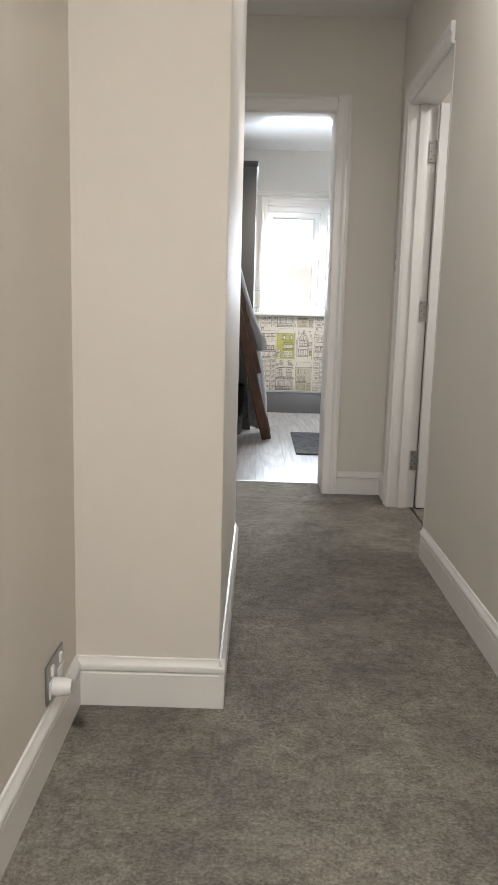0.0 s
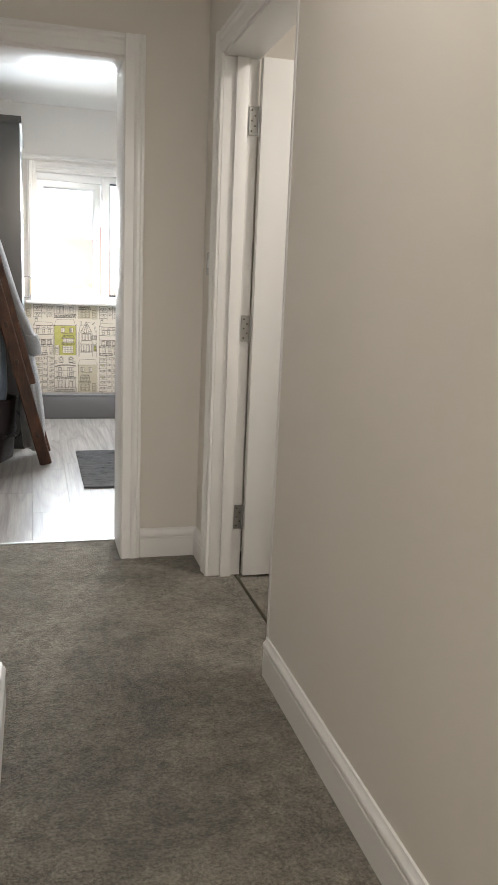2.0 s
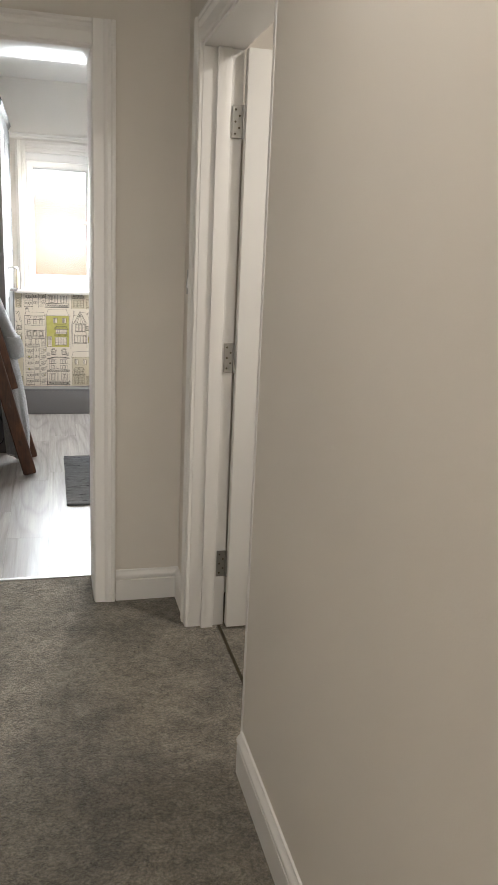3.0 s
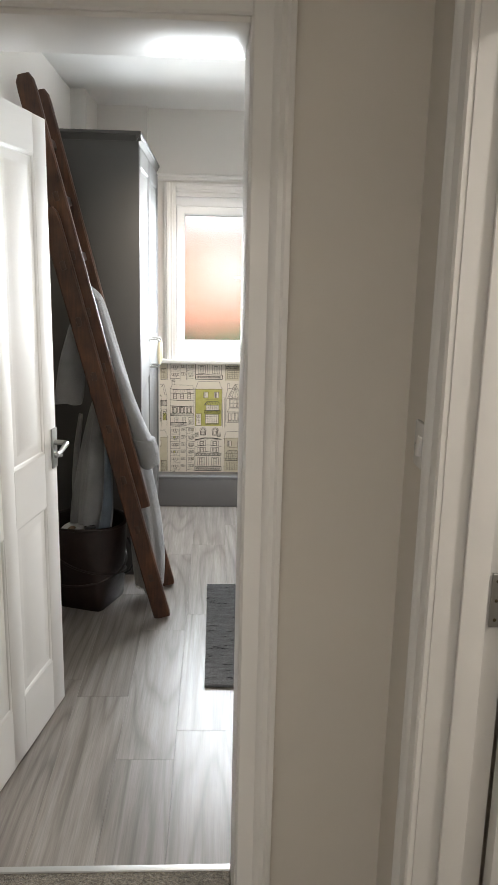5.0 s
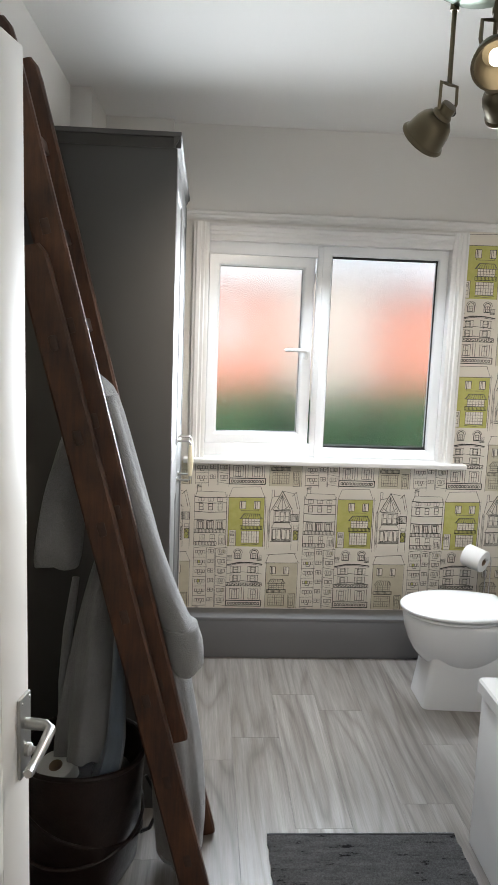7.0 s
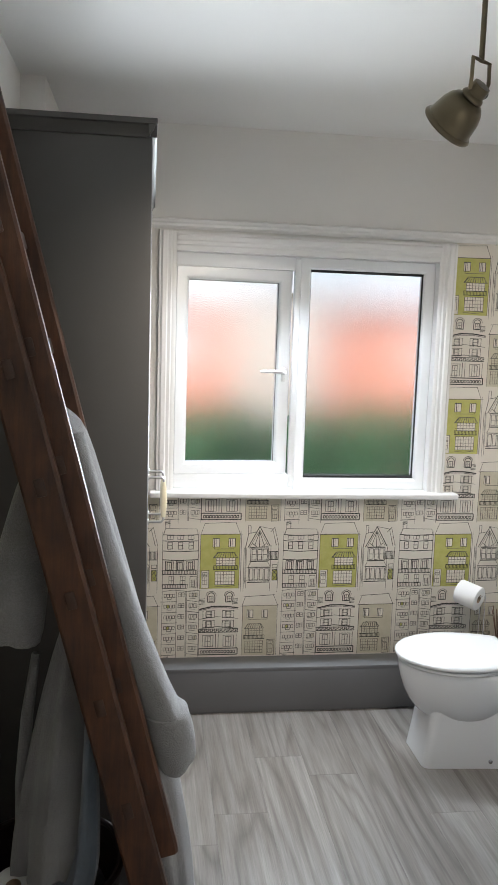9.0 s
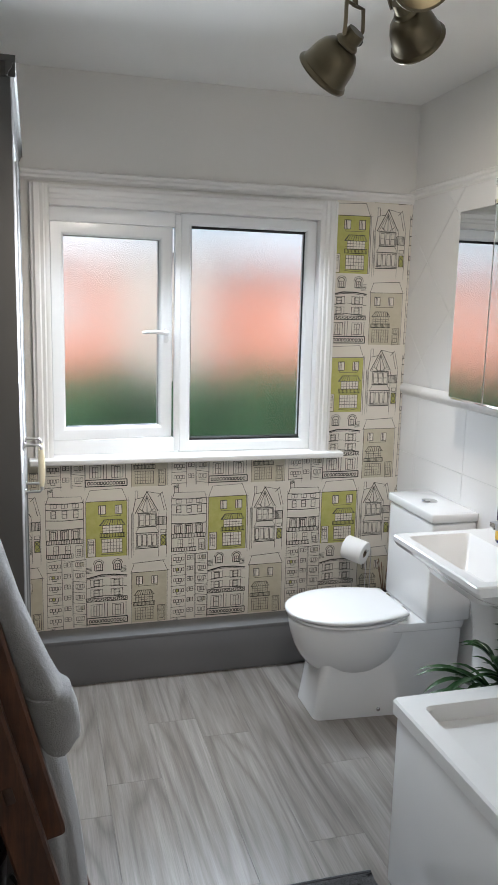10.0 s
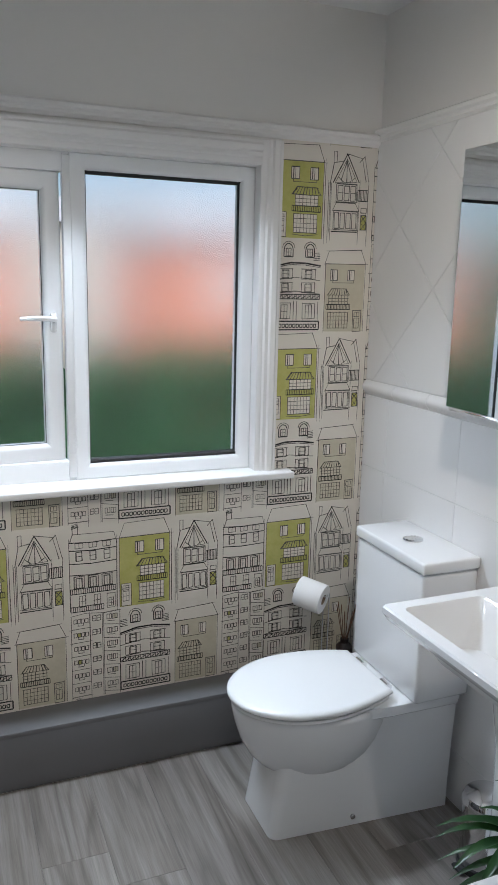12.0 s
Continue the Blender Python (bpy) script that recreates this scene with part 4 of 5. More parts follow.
part("top_board", box(0.34, RIGHT_X, 7.752, WIN_Y - 0.001, 0.19, 0.209, 0.004), M["grey_box"], boxing)

# ---- the wooden ladder ----
ladder = thing("wooden_ladder", (0.5, 6.25, 0), "old dark-stained wooden extension ladder leaning on the wall", "ladder")


def stile(foot, top, y, wide, deep, end):
    a, b = Vector((foot[0], y, foot[1])), Vector((top[0], y, top[1]))
    d = (b - a).normalized()
    n = Vector((d.z, 0, -d.x))
    rings = []
    length = (b - a).length
    steps = [0, 0.012, 0.3, 0.7, length - 0.06, length - 0.025, length]
    for i, s in enumerate(steps):
        k = 0.93 if i == 0 else (1.0, 1.0, 0.99, 1.0, 0.94, 0.62)[i - 1]
        wob = 0.0015 * math.sin(7 * s + y * 20)
        c = a + d * s + Vector((0, wob, 0))
        hw, hd, r = wide / 2 * k, deep / 2 * k, 0.006
        corners = [(-hw + r, -hd), (hw - r, -hd), (hw, -hd + r), (hw, hd - r), (hw - r, hd), (-hw + r, hd), (-hw, hd - r), (-hw, -hd + r)]
        rings.append([c + Vector((0, p, 0)) + n * q for p, q in corners])
    return loft(rings)


def section(foot, top, ys, wide, deep, rungs, first, pitch):
    for y in ys:
        part("stile", stile(foot, top, y, wide, deep, 0), M["ladder"], ladder)
    a, b = Vector((foot[0], 0, foot[1])), Vector((top[0], 0, top[1]))
    d = (b - a).normalized()
    for i in range(rungs):
        c = a + d * (first + i * pitch)
        tilt = math.degrees(math.atan2(-d.x, d.z))
        y0, y1 = ys[0] - wide / 2 - 0.0015, ys[1] + wide / 2 + 0.0015
        m = pose(c.x, 0, c.z, 0, -tilt, 0)
        part("rung", place(box(-0.011, 0.011, y0, y1, -0.019, 0.019, 0.004), m), M["rung"], ladder)


section((0.488, 0.004), (0.03, 1.79), (6.07, 6.44), 0.034, 0.076, 7, 0.2, 0.235)
section((0.396, 0.51), (-0.056, 2.30), (6.115, 6.395), 0.032, 0.076, 7, 0.17, 0.24)

# ---- the dressing gown on the ladder ----
robe = thing("dressing_gown", (0.4, 6.26, 0.1), "grey towelling dressing gown hung over the ladder", "dressing gown")


def drape(stations, n=26, folds=5, depth=0.16, seed=0, sub=4):
    """A hanging cloth tube: stations of (x, y, z, half width in x, half width in y)."""
    rng = random.Random(seed)
    phase = [rng.uniform(0, 6.28) for _ in range(4)]
    pts = []
    for s, e in zip(stations, stations[1:]):
        for k in range(sub):
            f = k / sub
            pts.append([p + (q - p) * f for p, q in zip(s, e)])
    pts.append(list(stations[-1]))
    for _ in range(2):
        pts = [pts[0]] + [[(a + 2 * b + c) / 4 for a, b, c in zip(p, q, r)] for p, q, r in zip(pts, pts[1:], pts[2:])] + [pts[-1]]
    rings = []
    for i, (x, y, z, rx, ry) in enumerate(pts):
        g = i / (len(pts) - 1)
        ring = []
        for j in range(n):
            a = 2 * math.pi * j / n
            w = 1 + depth * g ** 0.5 * (math.sin(folds * a + phase[0] + 1.3 * g) + 0.5 * math.sin((folds * 2 + 1) * a + phase[1] - 2 * g)) + 0.04 * noise.noise(Vector((3 * math.cos(a), 3 * math.sin(a), 6 * g + seed)))
            ring.append((x + rx * w * math.cos(a), y + ry * w * math.sin(a), z + 0.006 * math.sin(3 * a + phase[2]) * g))
        rings.append(ring)
    return loft(rings)


part("body", drape([(0.165, 6.26, 1.475, 0.02, 0.1), (0.2, 6.26, 1.44, 0.035, 0.115), (0.262, 6.26, 1.2, 0.042, 0.12), (0.335, 6.26, 0.92, 0.05, 0.12), (0.385, 6.27, 0.66, 0.056, 0.12), (0.412, 6.28, 0.42, 0.07, 0.12), (0.428, 6.28, 0.22, 0.072, 0.12), (0.432, 6.28, 0.085, 0.062, 0.11)], 40, 5, 0.1, 3), M["robe"], robe, smooth=80)
part("sleeve", drape([(0.215, 6.2, 1.43, 0.02, 0.04), (0.265, 6.19, 1.22, 0.035, 0.055), (0.34, 6.185, 0.98, 0.042, 0.06), (0.402, 6.18, 0.83, 0.045, 0.062), (0.425, 6.18, 0.79, 0.046, 0.062)], 24, 3, 0.08, 5), M["robe"], robe, smooth=80)
part("cuff", drape([(0.415, 6.18, 0.815, 0.053, 0.07), (0.43, 6.18, 0.76, 0.056, 0.074), (0.437, 6.18, 0.705, 0.052, 0.07), (0.438, 6.18, 0.69, 0.044, 0.06)], 24, 3, 0.04, 6), M["robe"], robe, "turned-back cuff", smooth=80)
part("back_sleeve", drape([(0.16, 6.25, 1.42, 0.03, 0.05), (0.13, 6.24, 1.3, 0.045, 0.06), (0.1, 6.23, 1.15, 0.06, 0.06), (0.083, 6.22, 1.0, 0.064, 0.064), (0.082, 6.22, 0.965, 0.055, 0.055)], 24, 3, 0.12, 8), M["robe"], robe, smooth=80)
part("tail", drape([(0.225, 6.27, 1.02, 0.03, 0.06), (0.2, 6.27, 0.86, 0.05, 0.075), (0.185, 6.27, 0.66, 0.075, 0.085), (0.17, 6.26, 0.5, 0.085, 0.09), (0.16, 6.26, 0.4, 0.085, 0.085)], 36, 5, 0.16, 9), M["robe"], robe, smooth=80)
part("belt", tube([(0.12, 6.3, 0.9), (0.1, 6.29, 0.75), (0.09, 6.28, 0.6), (0.092, 6.27, 0.47)], [0.01, 0.014, 0.016, 0.017], 8), M["robe"], robe, smooth=80)
part("hem", drape([(0.432, 6.28, 0.088, 0.063, 0.112), (0.432, 6.28, 0.075, 0.06, 0.108)], 40, 5, 0.1, 3), M["robe"], robe, smooth=80)

robe.location.x -= 0.018

# ---- leather bucket with its odds and ends ----
BX, BY = 0.125, 6.275
bucket = thing("leather_bucket", (BX, BY, 0), "dark brown leather bucket with straps on the floor", "bucket")
rings = []
for r, z, p in ((0.124, 0.0, 9.0), (0.129, 0.015, 9.0), (0.144, 0.12, 5.0), (0.164, 0.25, 2.8), (0.178, 0.34, 2.1), (0.182, 0.4, 2.0), (0.174, 0.4, 2.0), (0.168, 0.33, 2.1), (0.134, 0.1, 4.0), (0.118, 0.03, 6.0)):
    ring = oval(0, 0, z, r, r, 40, p)
    rings.append([Matrix.Rotation(radians(-20), 4, 'Z') @ Vector((x * (1 + 0.012 * math.sin(5 * i * 0.157 + z * 9)), y, zz)) + Vector((BX, BY, 0)) for i, (x, y, zz) in enumerate(ring)])
part("shell", loft(rings), M["leather"], bucket)
part("rim", tube([(BX + 0.18 * math.cos(a), BY + 0.18 * math.sin(a), 0.4 + 0.004 * math.sin(3 * a)) for a in (2 * math.pi * i / 36 for i in range(37))], 0.008, 8, cap=False), M["leather"], bucket, "rolled leather rim")
for za, zb, ph in ((0.3, 0.14, 0.3), (0.12, 0.26, 1.9)):
    pts = []
    for i in range(30):
        a = -2.9 + 3.4 * i / 29 + ph * 0.2
        z = za + (zb - za) * (i / 29) - 0.03 * math.sin(math.pi * i / 29)
        r = 0.158 + 0.026 * z / 0.4 + 0.006
        pts.append((BX + r * math.cos(a), BY + r * math.sin(a), z))
    part("strap", tube(pts, 0.0055, 6), M["leather"], bucket, "thin leather strap")
part("handle_loop", tube([(BX + 0.185, BY - 0.02, 0.32), (BX + 0.215, BY - 0.03, 0.27), (BX + 0.222, BY - 0.03, 0.21), (BX + 0.2, BY - 0.03, 0.16), (BX + 0.172, BY - 0.02, 0.14)], 0.006, 8), M["cloth_dark"], bucket, "black loop handle")
liner = thing("black_bag", (BX, BY, 0.03), "crumpled black cloth filling the leather bucket", "bag")
rings = [[(BX + x, BY + y, z + 0.018 * noise.noise(Vector((x * 18, y * 18, 1)))) for x, y, z in oval(0, 0, z0, r, r, 30)] for r, z0 in ((0.105, 0.035), (0.135, 0.2), (0.15, 0.3), (0.11, 0.33), (0.05, 0.335), (0.01, 0.33))]
part("cloth", loft(rings), M["cloth_dark"], liner)


def toilet_roll(name, m, label):
    t = thing(name, m.translation, label, "toilet roll")
    bm = lathe([(0.02, 0.0), (0.053, 0.0), (0.055, 0.003), (0.055, 0.097), (0.053, 0.1), (0.02, 0.1), (0.02, 0.0)], m=m, segs=36, cap=False)
    part("paper", bm, M["paper"], t)
    part("core", lathe([(0.0195, 0.001), (0.0195, 0.099), (0.0185, 0.099), (0.0185, 0.001), (0.0195, 0.001)], m=m, segs=24, cap=False), M["card"], t, "brown cardboard core")
    return t


toilet_roll("toilet_roll", pose(BX - 0.05, BY - 0.02, 0.28, 20, -10, 0), "white toilet roll lying in the leather bucket")
spare = thing("blue_cloth", (BX + 0.09, BY - 0.06, 0.33), "blue-grey cloth hanging into the leather bucket", "cloth")
part("fold", drape([(0.235, 6.2, 0.8, 0.012, 0.03), (0.235, 6.2, 0.62, 0.02, 0.045), (0.23, 6.2, 0.46, 0.028, 0.05), (0.2, 6.21, 0.35, 0.04, 0.05)], 24, 4, 0.18, 12), M["cloth_blue"], spare, smooth=80)

# ---- rug ----
rug = thing("rug", (0.995, 5.94, 0), "grey ribbed cotton bath mat with worn dark patches", "rug")
rng = random.Random(5)
NR, NX = 384, 30
bm = bmesh.new()
grid = []
for i in range(NR + 1):
    y = 5.462 + i * (6.418 - 5.462) / NR
    rib = 0.5 - 0.5 * math.cos(2 * math.pi * i / 4)
    wob = 0.004 * noise.noise(Vector((3, y * 30, 0)))
    grid.append([bm.verts.new((0.69 + wob + (0.612) * k / NX, y, 0.0045 + rib * 0.0065 * (1 + 0.5 * noise.noise(Vector((k * 0.9, y * 60, 2)))))) for k in range(NX + 1)])
for a, b in zip(grid, grid[1:]):
    for k in range(NX):
        bm.faces.new((a[k], a[k + 1], b[k + 1], b[k]))
edge = [v for v in grid[0]] + [r[-1] for r in grid[1:]] + [v for v in reversed(grid[-1][:-1])] + [r[0] for r in reversed(grid[1:-1])]
low = [bm.verts.new((v.co.x, v.co.y, 0.0003)) for v in edge]
for i in range(len(edge)):
    j = (i + 1) % len(edge)
    bm.faces.new((edge[i], edge[j], low[j], low[i]))
part("weave", bm, M["rug"], rug, smooth=80)
for y in (5.46, 6.42):
    part("hem", tube([(0.69 + 0.612 * k / 12, y, 0.007) for k in range(13)], 0.006, 8), M["rug_dark"], rug, "dark stitched hem")

def rect_ring(x0, x1, y0, y1, z, r=0.02, n=4, dz=None):
    """A rounded rectangle."""
    pts = []
    for cx, cy, a0 in ((x1 - r, y1 - r, 0), (x0 + r, y1 - r, 90), (x0 + r, y0 + r, 180), (x1 - r, y0 + r, 270)):
        for i in range(n + 1):
            a = radians(a0 + 90 * i / n)
            pts.append((cx + r * math.cos(a), cy + r * math.sin(a), z))
    return pts


# ---- toilet ----
TY = 7.365
toilet = thing("toilet", (1.75, TY, 0), "white close-coupled toilet with the lid down", "toilet")
part("cistern", box(1.862, RIGHT_X - 0.002, TY - 0.19, TY + 0.188, 0.402, 0.812, 0.012, 3), M["china"], toilet)
part("cistern_lid", box(1.855, RIGHT_X - 0.002, TY - 0.197, TY + 0.194, 0.8145, 0.852, 0.008, 3), M["china"], toilet)
btn = part("flush_button", lathe([(0.026, 0.85), (0.026, 0.857), (0.022, 0.859)], (1.955, TY, 0), 28), M["chrome"], toilet, "round chrome flush button")
part("button_half", lathe([(0.0195, 0.8585), (0.018, 0.8615), (0.002, 0.862)], (1.934, TY, 0), 28), M["chrome"], btn)


def dee(front, back, half, z, n=28, hinge=0.72):
    """A seat outline: widest at its middle, drawn in to the hinge edge at x = back."""
    mid = front + (back - front) * 0.52
    side = []
    for i in range(n + 1):
        f = 1 - math.cos(math.pi / 2 * i / n)
        x = front + (back - front) * f
        w = half * math.sqrt(max(0.0, 1 - ((mid - x) / (mid - front)) ** 2)) if x < mid else half * (1 - (1 - hinge) * ((x - mid) / (back - mid)) ** 2)
        side.append((x, w))
    return [(x, TY + w, z) for x, w in reversed(side)] + [(x, TY - w, z) for x, w in side[1:]]


def plinth(front, back, narrow, broad, z, r=0.03, n=5):
    """A foot outline: a narrow rounded front widening to a broad back."""
    pts = [(back, TY + broad, z)]
    for k in range(n + 1):
        a = math.pi / 2 * k / n
        pts.append((front + r - r * math.sin(a), TY + narrow - r + r * math.cos(a), z))
    for k in range(n + 1):
        a = math.pi / 2 * k / n
        pts.append((front + r - r * math.cos(a), TY - narrow + r - r * math.sin(a), z))
    pts.append((back, TY - broad, z))
    return pts


part("pedestal", loft([plinth(x0, 2.03, h, w, z, r) for z, x0, h, w, r in ((0.0, 1.436, 0.116, 0.158, 0.03), (0.008, 1.437, 0.116, 0.158, 0.03), (0.08, 1.448, 0.113, 0.158, 0.032), (0.16, 1.459, 0.111, 0.16, 0.036), (0.24, 1.47, 0.112, 0.163, 0.04), (0.31, 1.48, 0.12, 0.167, 0.045), (0.376, 1.51, 0.13, 0.17, 0.05))]), M["china"], toilet, smooth=40)
part("bowl", loft([oval((front + back) / 2, TY, z, (back - front) / 2, half, 40) for z, front, back, half in ((0.14, 1.6, 1.68, 0.03), (0.15, 1.53, 1.74, 0.075), (0.17, 1.475, 1.79, 0.105), (0.2, 1.435, 1.83, 0.128), (0.24, 1.403, 1.862, 0.148), (0.29, 1.378, 1.888, 0.164), (0.34, 1.362, 1.905, 0.174), (0.38, 1.354, 1.913, 0.179), (0.395, 1.354, 1.913, 0.179), (0.4, 1.362, 1.905, 0.172))]), M["china"], toilet, smooth=60)
part("shelf", loft([[(1.7, TY + w, z), (1.7, TY - w, z), (1.8, TY - w - 0.008, z), (2.03, TY - w - 0.012, z), (2.045, TY - w, z), (2.045, TY + w, z), (2.03, TY + w + 0.012, z), (1.8, TY + w + 0.008, z)] for z, w in ((0.366, 0.158), (0.372, 0.164), (0.396, 0.166), (0.402, 0.162))]), M["china"], toilet, smooth=40)
part("seat", loft([dee(1.358, 1.805, 0.18, 0.402), dee(1.351, 1.807, 0.185, 0.406), dee(1.351, 1.807, 0.185, 0.414), dee(1.36, 1.805, 0.178, 0.417)]), M["seat"], toilet, smooth=50)
part("lid", loft([dee(1.352, 1.81, 0.183, 0.42), dee(1.342, 1.815, 0.191, 0.4235), dee(1.341, 1.816, 0.192, 0.431), dee(1.346, 1.813, 0.188, 0.4365), dee(1.362, 1.805, 0.176, 0.44), dee(1.41, 1.78, 0.14, 0.4425), dee(1.5, 1.72, 0.07, 0.4435)]), M["seat"], toilet, smooth=60)
for dy in (-0.075, 0.075):
    part("lid_hinge", lathe([(0.013, -0.02), (0.013, 0.02)], m=pose(1.828, TY + dy, 0.418, 90), segs=14), M["chrome"], toilet)
for sx in (-1,):
    part("fixing_cap", lathe([(0.009, 0), (0.008, 0.004), (0.003, 0.006)], m=pose(1.7, TY - 0.136, 0.032, 90), segs=14), M["chrome"], toilet, "chrome fixing screw")

# ---- basin ----
basin = thing("washbasin", (1.85, 6.7, 0), "white square pedestal washbasin", "washbasin")
BX0, BX1, BY0, BY1, BT = 1.592, RIGHT_X - 0.002, 6.43, 6.975, 0.85


part("bowl", loft([
    rect_ring(1.79, 2.0, 6.6, 6.8, 0.69, 0.05), rect_ring(1.72, 2.04, 6.54, 6.865, 0.735, 0.05), rect_ring(1.64, 2.056, 6.475, 6.93, 0.785, 0.03),
    rect_ring(1.6, BX1, 6.437, 6.968, 0.815, 0.014), rect_ring(BX0, BX1, BY0, BY1, 0.83, 0.01), rect_ring(BX0, BX1, BY0, BY1, 0.845, 0.01), rect_ring(BX0 + 0.004, BX1 - 0.003, BY0 + 0.004, BY1 - 0.004, BT, 0.01),
    rect_ring(1.63, 1.872, 6.468, 6.937, BT, 0.018), rect_ring(1.634, 1.866, 6.473, 6.932, 0.845, 0.018), rect_ring(1.652, 1.842, 6.495, 6.91, 0.79, 0.03), rect_ring(1.675, 1.815, 6.53, 6.875, 0.745, 0.05), rect_ring(1.72, 1.775, 6.65, 6.755, 0.735, 0.024)]), M["china"], basin, smooth=26)
part("pedestal", loft([rect_ring(x0, 2.03, 6.7 - h, 6.7 + h, z, 0.045, 6) for z, x0, h in ((0.0, 1.80, 0.088), (0.02, 1.803, 0.086), (0.3, 1.808, 0.083), (0.55, 1.8, 0.086), (0.66, 1.785, 0.096), (0.715, 1.765, 0.11))]), M["china"], basin, smooth=50)
over = part("overflow_ring", lathe([(0.008, 0.0), (0.014, 0.0), (0.0145, 0.003), (0.012, 0.005), (0.008, 0.004), (0.008, 0.0)], m=pose(1.8535, 6.7, 0.818, 0, -106), segs=24, cap=False), M["chrome"], basin, "chrome overflow ring")
# flat black disc gives the shaded dark of the overflow opening
part("overflow_hole", lathe([(0.0078, 0.0015), (0.0076, 0.003)], m=pose(1.8535, 6.7, 0.818, 0, -106), segs=20), M["black"], over)
part("waste", lathe([(0.022, 0.735), (0.022, 0.739), (0.017, 0.742)], (1.747, 6.702, 0), 24), M["chrome"], basin, "chrome waste")

tap = thing("basin_mixer_tap", (1.918, 6.678, BT), "chrome single-lever mixer tap on the washbasin", "tap")
tb = part("body", lathe([(0.028, BT), (0.028, BT + 0.006), (0.0225, BT + 0.01), (0.0225, BT + 0.135), (0.02, BT + 0.138)], (1.918, 6.678, 0), 28), M["chrome"], tap)
part("spout", loft([[(x, 6.678 + a * w, z + b * h) for a, b in ((-1, -1), (1, -1), (1, 1), (-1, 1))] for x, z, w, h in ((1.91, BT + 0.098, 0.017, 0.012), (1.86, BT + 0.1, 0.0165, 0.011), (1.8, BT + 0.104, 0.016, 0.009), (1.79, BT + 0.105, 0.015, 0.007))]), M["chrome"], tb)
part("aerator", lathe([(0.012, 0), (0.012, 0.012)], m=pose(1.805, 6.678, BT + 0.088, 0, 12), segs=18), M["chrome"], tb)
cap_ = part("lever_cap", lathe([(0.023, BT + 0.141), (0.0235, BT + 0.172), (0.02, BT + 0.178), (0.003, BT + 0.179)], (1.918, 6.678, 0), 28), M["chrome"], tap)
part("lever", place(box(-0.07, 0, -0.006, 0.006, -0.003, 0.003, 0.002), pose(1.9, 6.678, BT + 0.162, 0, 12, 0)), M["chrome"], cap_)

bottle = thing("soap_bottle", (1.925, 6.805, BT), "dark blue pump soap bottle with a yellow label", "soap bottle")
bl = part("bottle", lathe([(0.026, BT), (0.029, BT + 0.005), (0.029, BT + 0.125), (0.024, BT + 0.145), (0.012, BT + 0.157), (0.011, BT + 0.168)], (1.925, 6.805, 0), 32), M["blue_glass"], bottle)
part("label", lathe([(0.0293, BT + 0.012), (0.0296, BT + 0.013), (0.0296, BT + 0.066), (0.0293, BT + 0.067)], (1.925, 6.805, 0), 32, cap=False), M["yellow"], bl, "mustard yellow paper label")
part("label_band", lathe([(0.0294, BT + 0.068), (0.0296, BT + 0.069), (0.0296, BT + 0.078), (0.0294, BT + 0.079)], (1.925, 6.805, 0), 32, cap=False), M["cream"], bl)
for z, w in ((0.056, 0.5), (0.047, 0.75), (0.039, 0.6), (0.026, 0.3)):
    bm = bmesh.new()
    a0 = radians(218)
    rings = [[(1.925 + 0.0299 * math.cos(a0 + w * (k / 6 - 0.5)), 6.805 + 0.0299 * math.sin(a0 + w * (k / 6 - 0.5)), BT + z + dz) for k in range(7)] for dz in (0, 0.003)]
    part("label_bar", loft(rings, bm, closed=False), M["brass_print"], bl)
ring_pts = [(0.013 * math.cos(a), 0.013 * math.sin(a)) for a in (2 * math.pi * i / 20 for i in range(21))]
part("emblem", tube([(1.925 + 0.0297 * math.cos(radians(218) + u / 0.0297), 6.805 + 0.0297 * math.sin(radians(218) + u / 0.0297), BT + 0.106 + v) for u, v in ring_pts], 0.0008, 6, cap=False), M["seat"], bl, "pale ring emblem")
pump = part("pump", lathe([(0.0145, BT + 0.162), (0.0145, BT + 0.18), (0.006, BT + 0.184), (0.0045, BT + 0.205), (0.012, BT + 0.207), (0.012, BT + 0.217), (0.008, BT + 0.22)], (1.925, 6.805, 0), 20), M["black"], bottle, "black pump head")
part("nozzle", tube([(1.925, 6.805, BT + 0.213), (1.895, 6.79, BT + 0.213), (1.884, 6.784, BT + 0.207)], [0.006, 0.005, 0.004], 8), M["black"], pump)

# ---- bath ----
bath = thing("bathtub", (1.69, 5.56, 0), "white square-edged bathtub with a plain side panel", "bathtub")
BA = (1.33, RIGHT_X - 0.002, 4.855, 6.406)
part("tub", loft([
    rect_ring(1.343, 2.05, 4.86, 6.394, 0.515, 0.01), rect_ring(*BA, 0.518, 0.012), rect_ring(*BA, 0.553, 0.012), rect_ring(BA[0] + 0.005, BA[1], BA[2] + 0.005, BA[3] - 0.005, 0.56, 0.012),
    rect_ring(1.39, 2.0, 4.925, 6.338, 0.56, 0.02), rect_ring(1.396, 1.994, 4.932, 6.332, 0.552, 0.024), rect_ring(1.408, 1.984, 4.96, 6.31, 0.4, 0.05), rect_ring(1.425, 1.968, 5.0, 6.27, 0.25, 0.09), rect_ring(1.45, 1.944, 5.05, 6.22, 0.17, 0.13), rect_ring(1.49, 1.9, 5.12, 6.15, 0.13, 0.15), rect_ring(1.55, 1.84, 5.25, 6.03, 0.12, 0.13)]), M["acrylic"], bath, smooth=32)
part("side_panel", box(1.342, 1.352, 4.86, 6.39, 0.0, 0.516, 0.002), M["acrylic"], bath)
part("end_panel", box(1.353, 2.05, 6.381, 6.391, 0.0, 0.516, 0.002), M["acrylic"], bath)

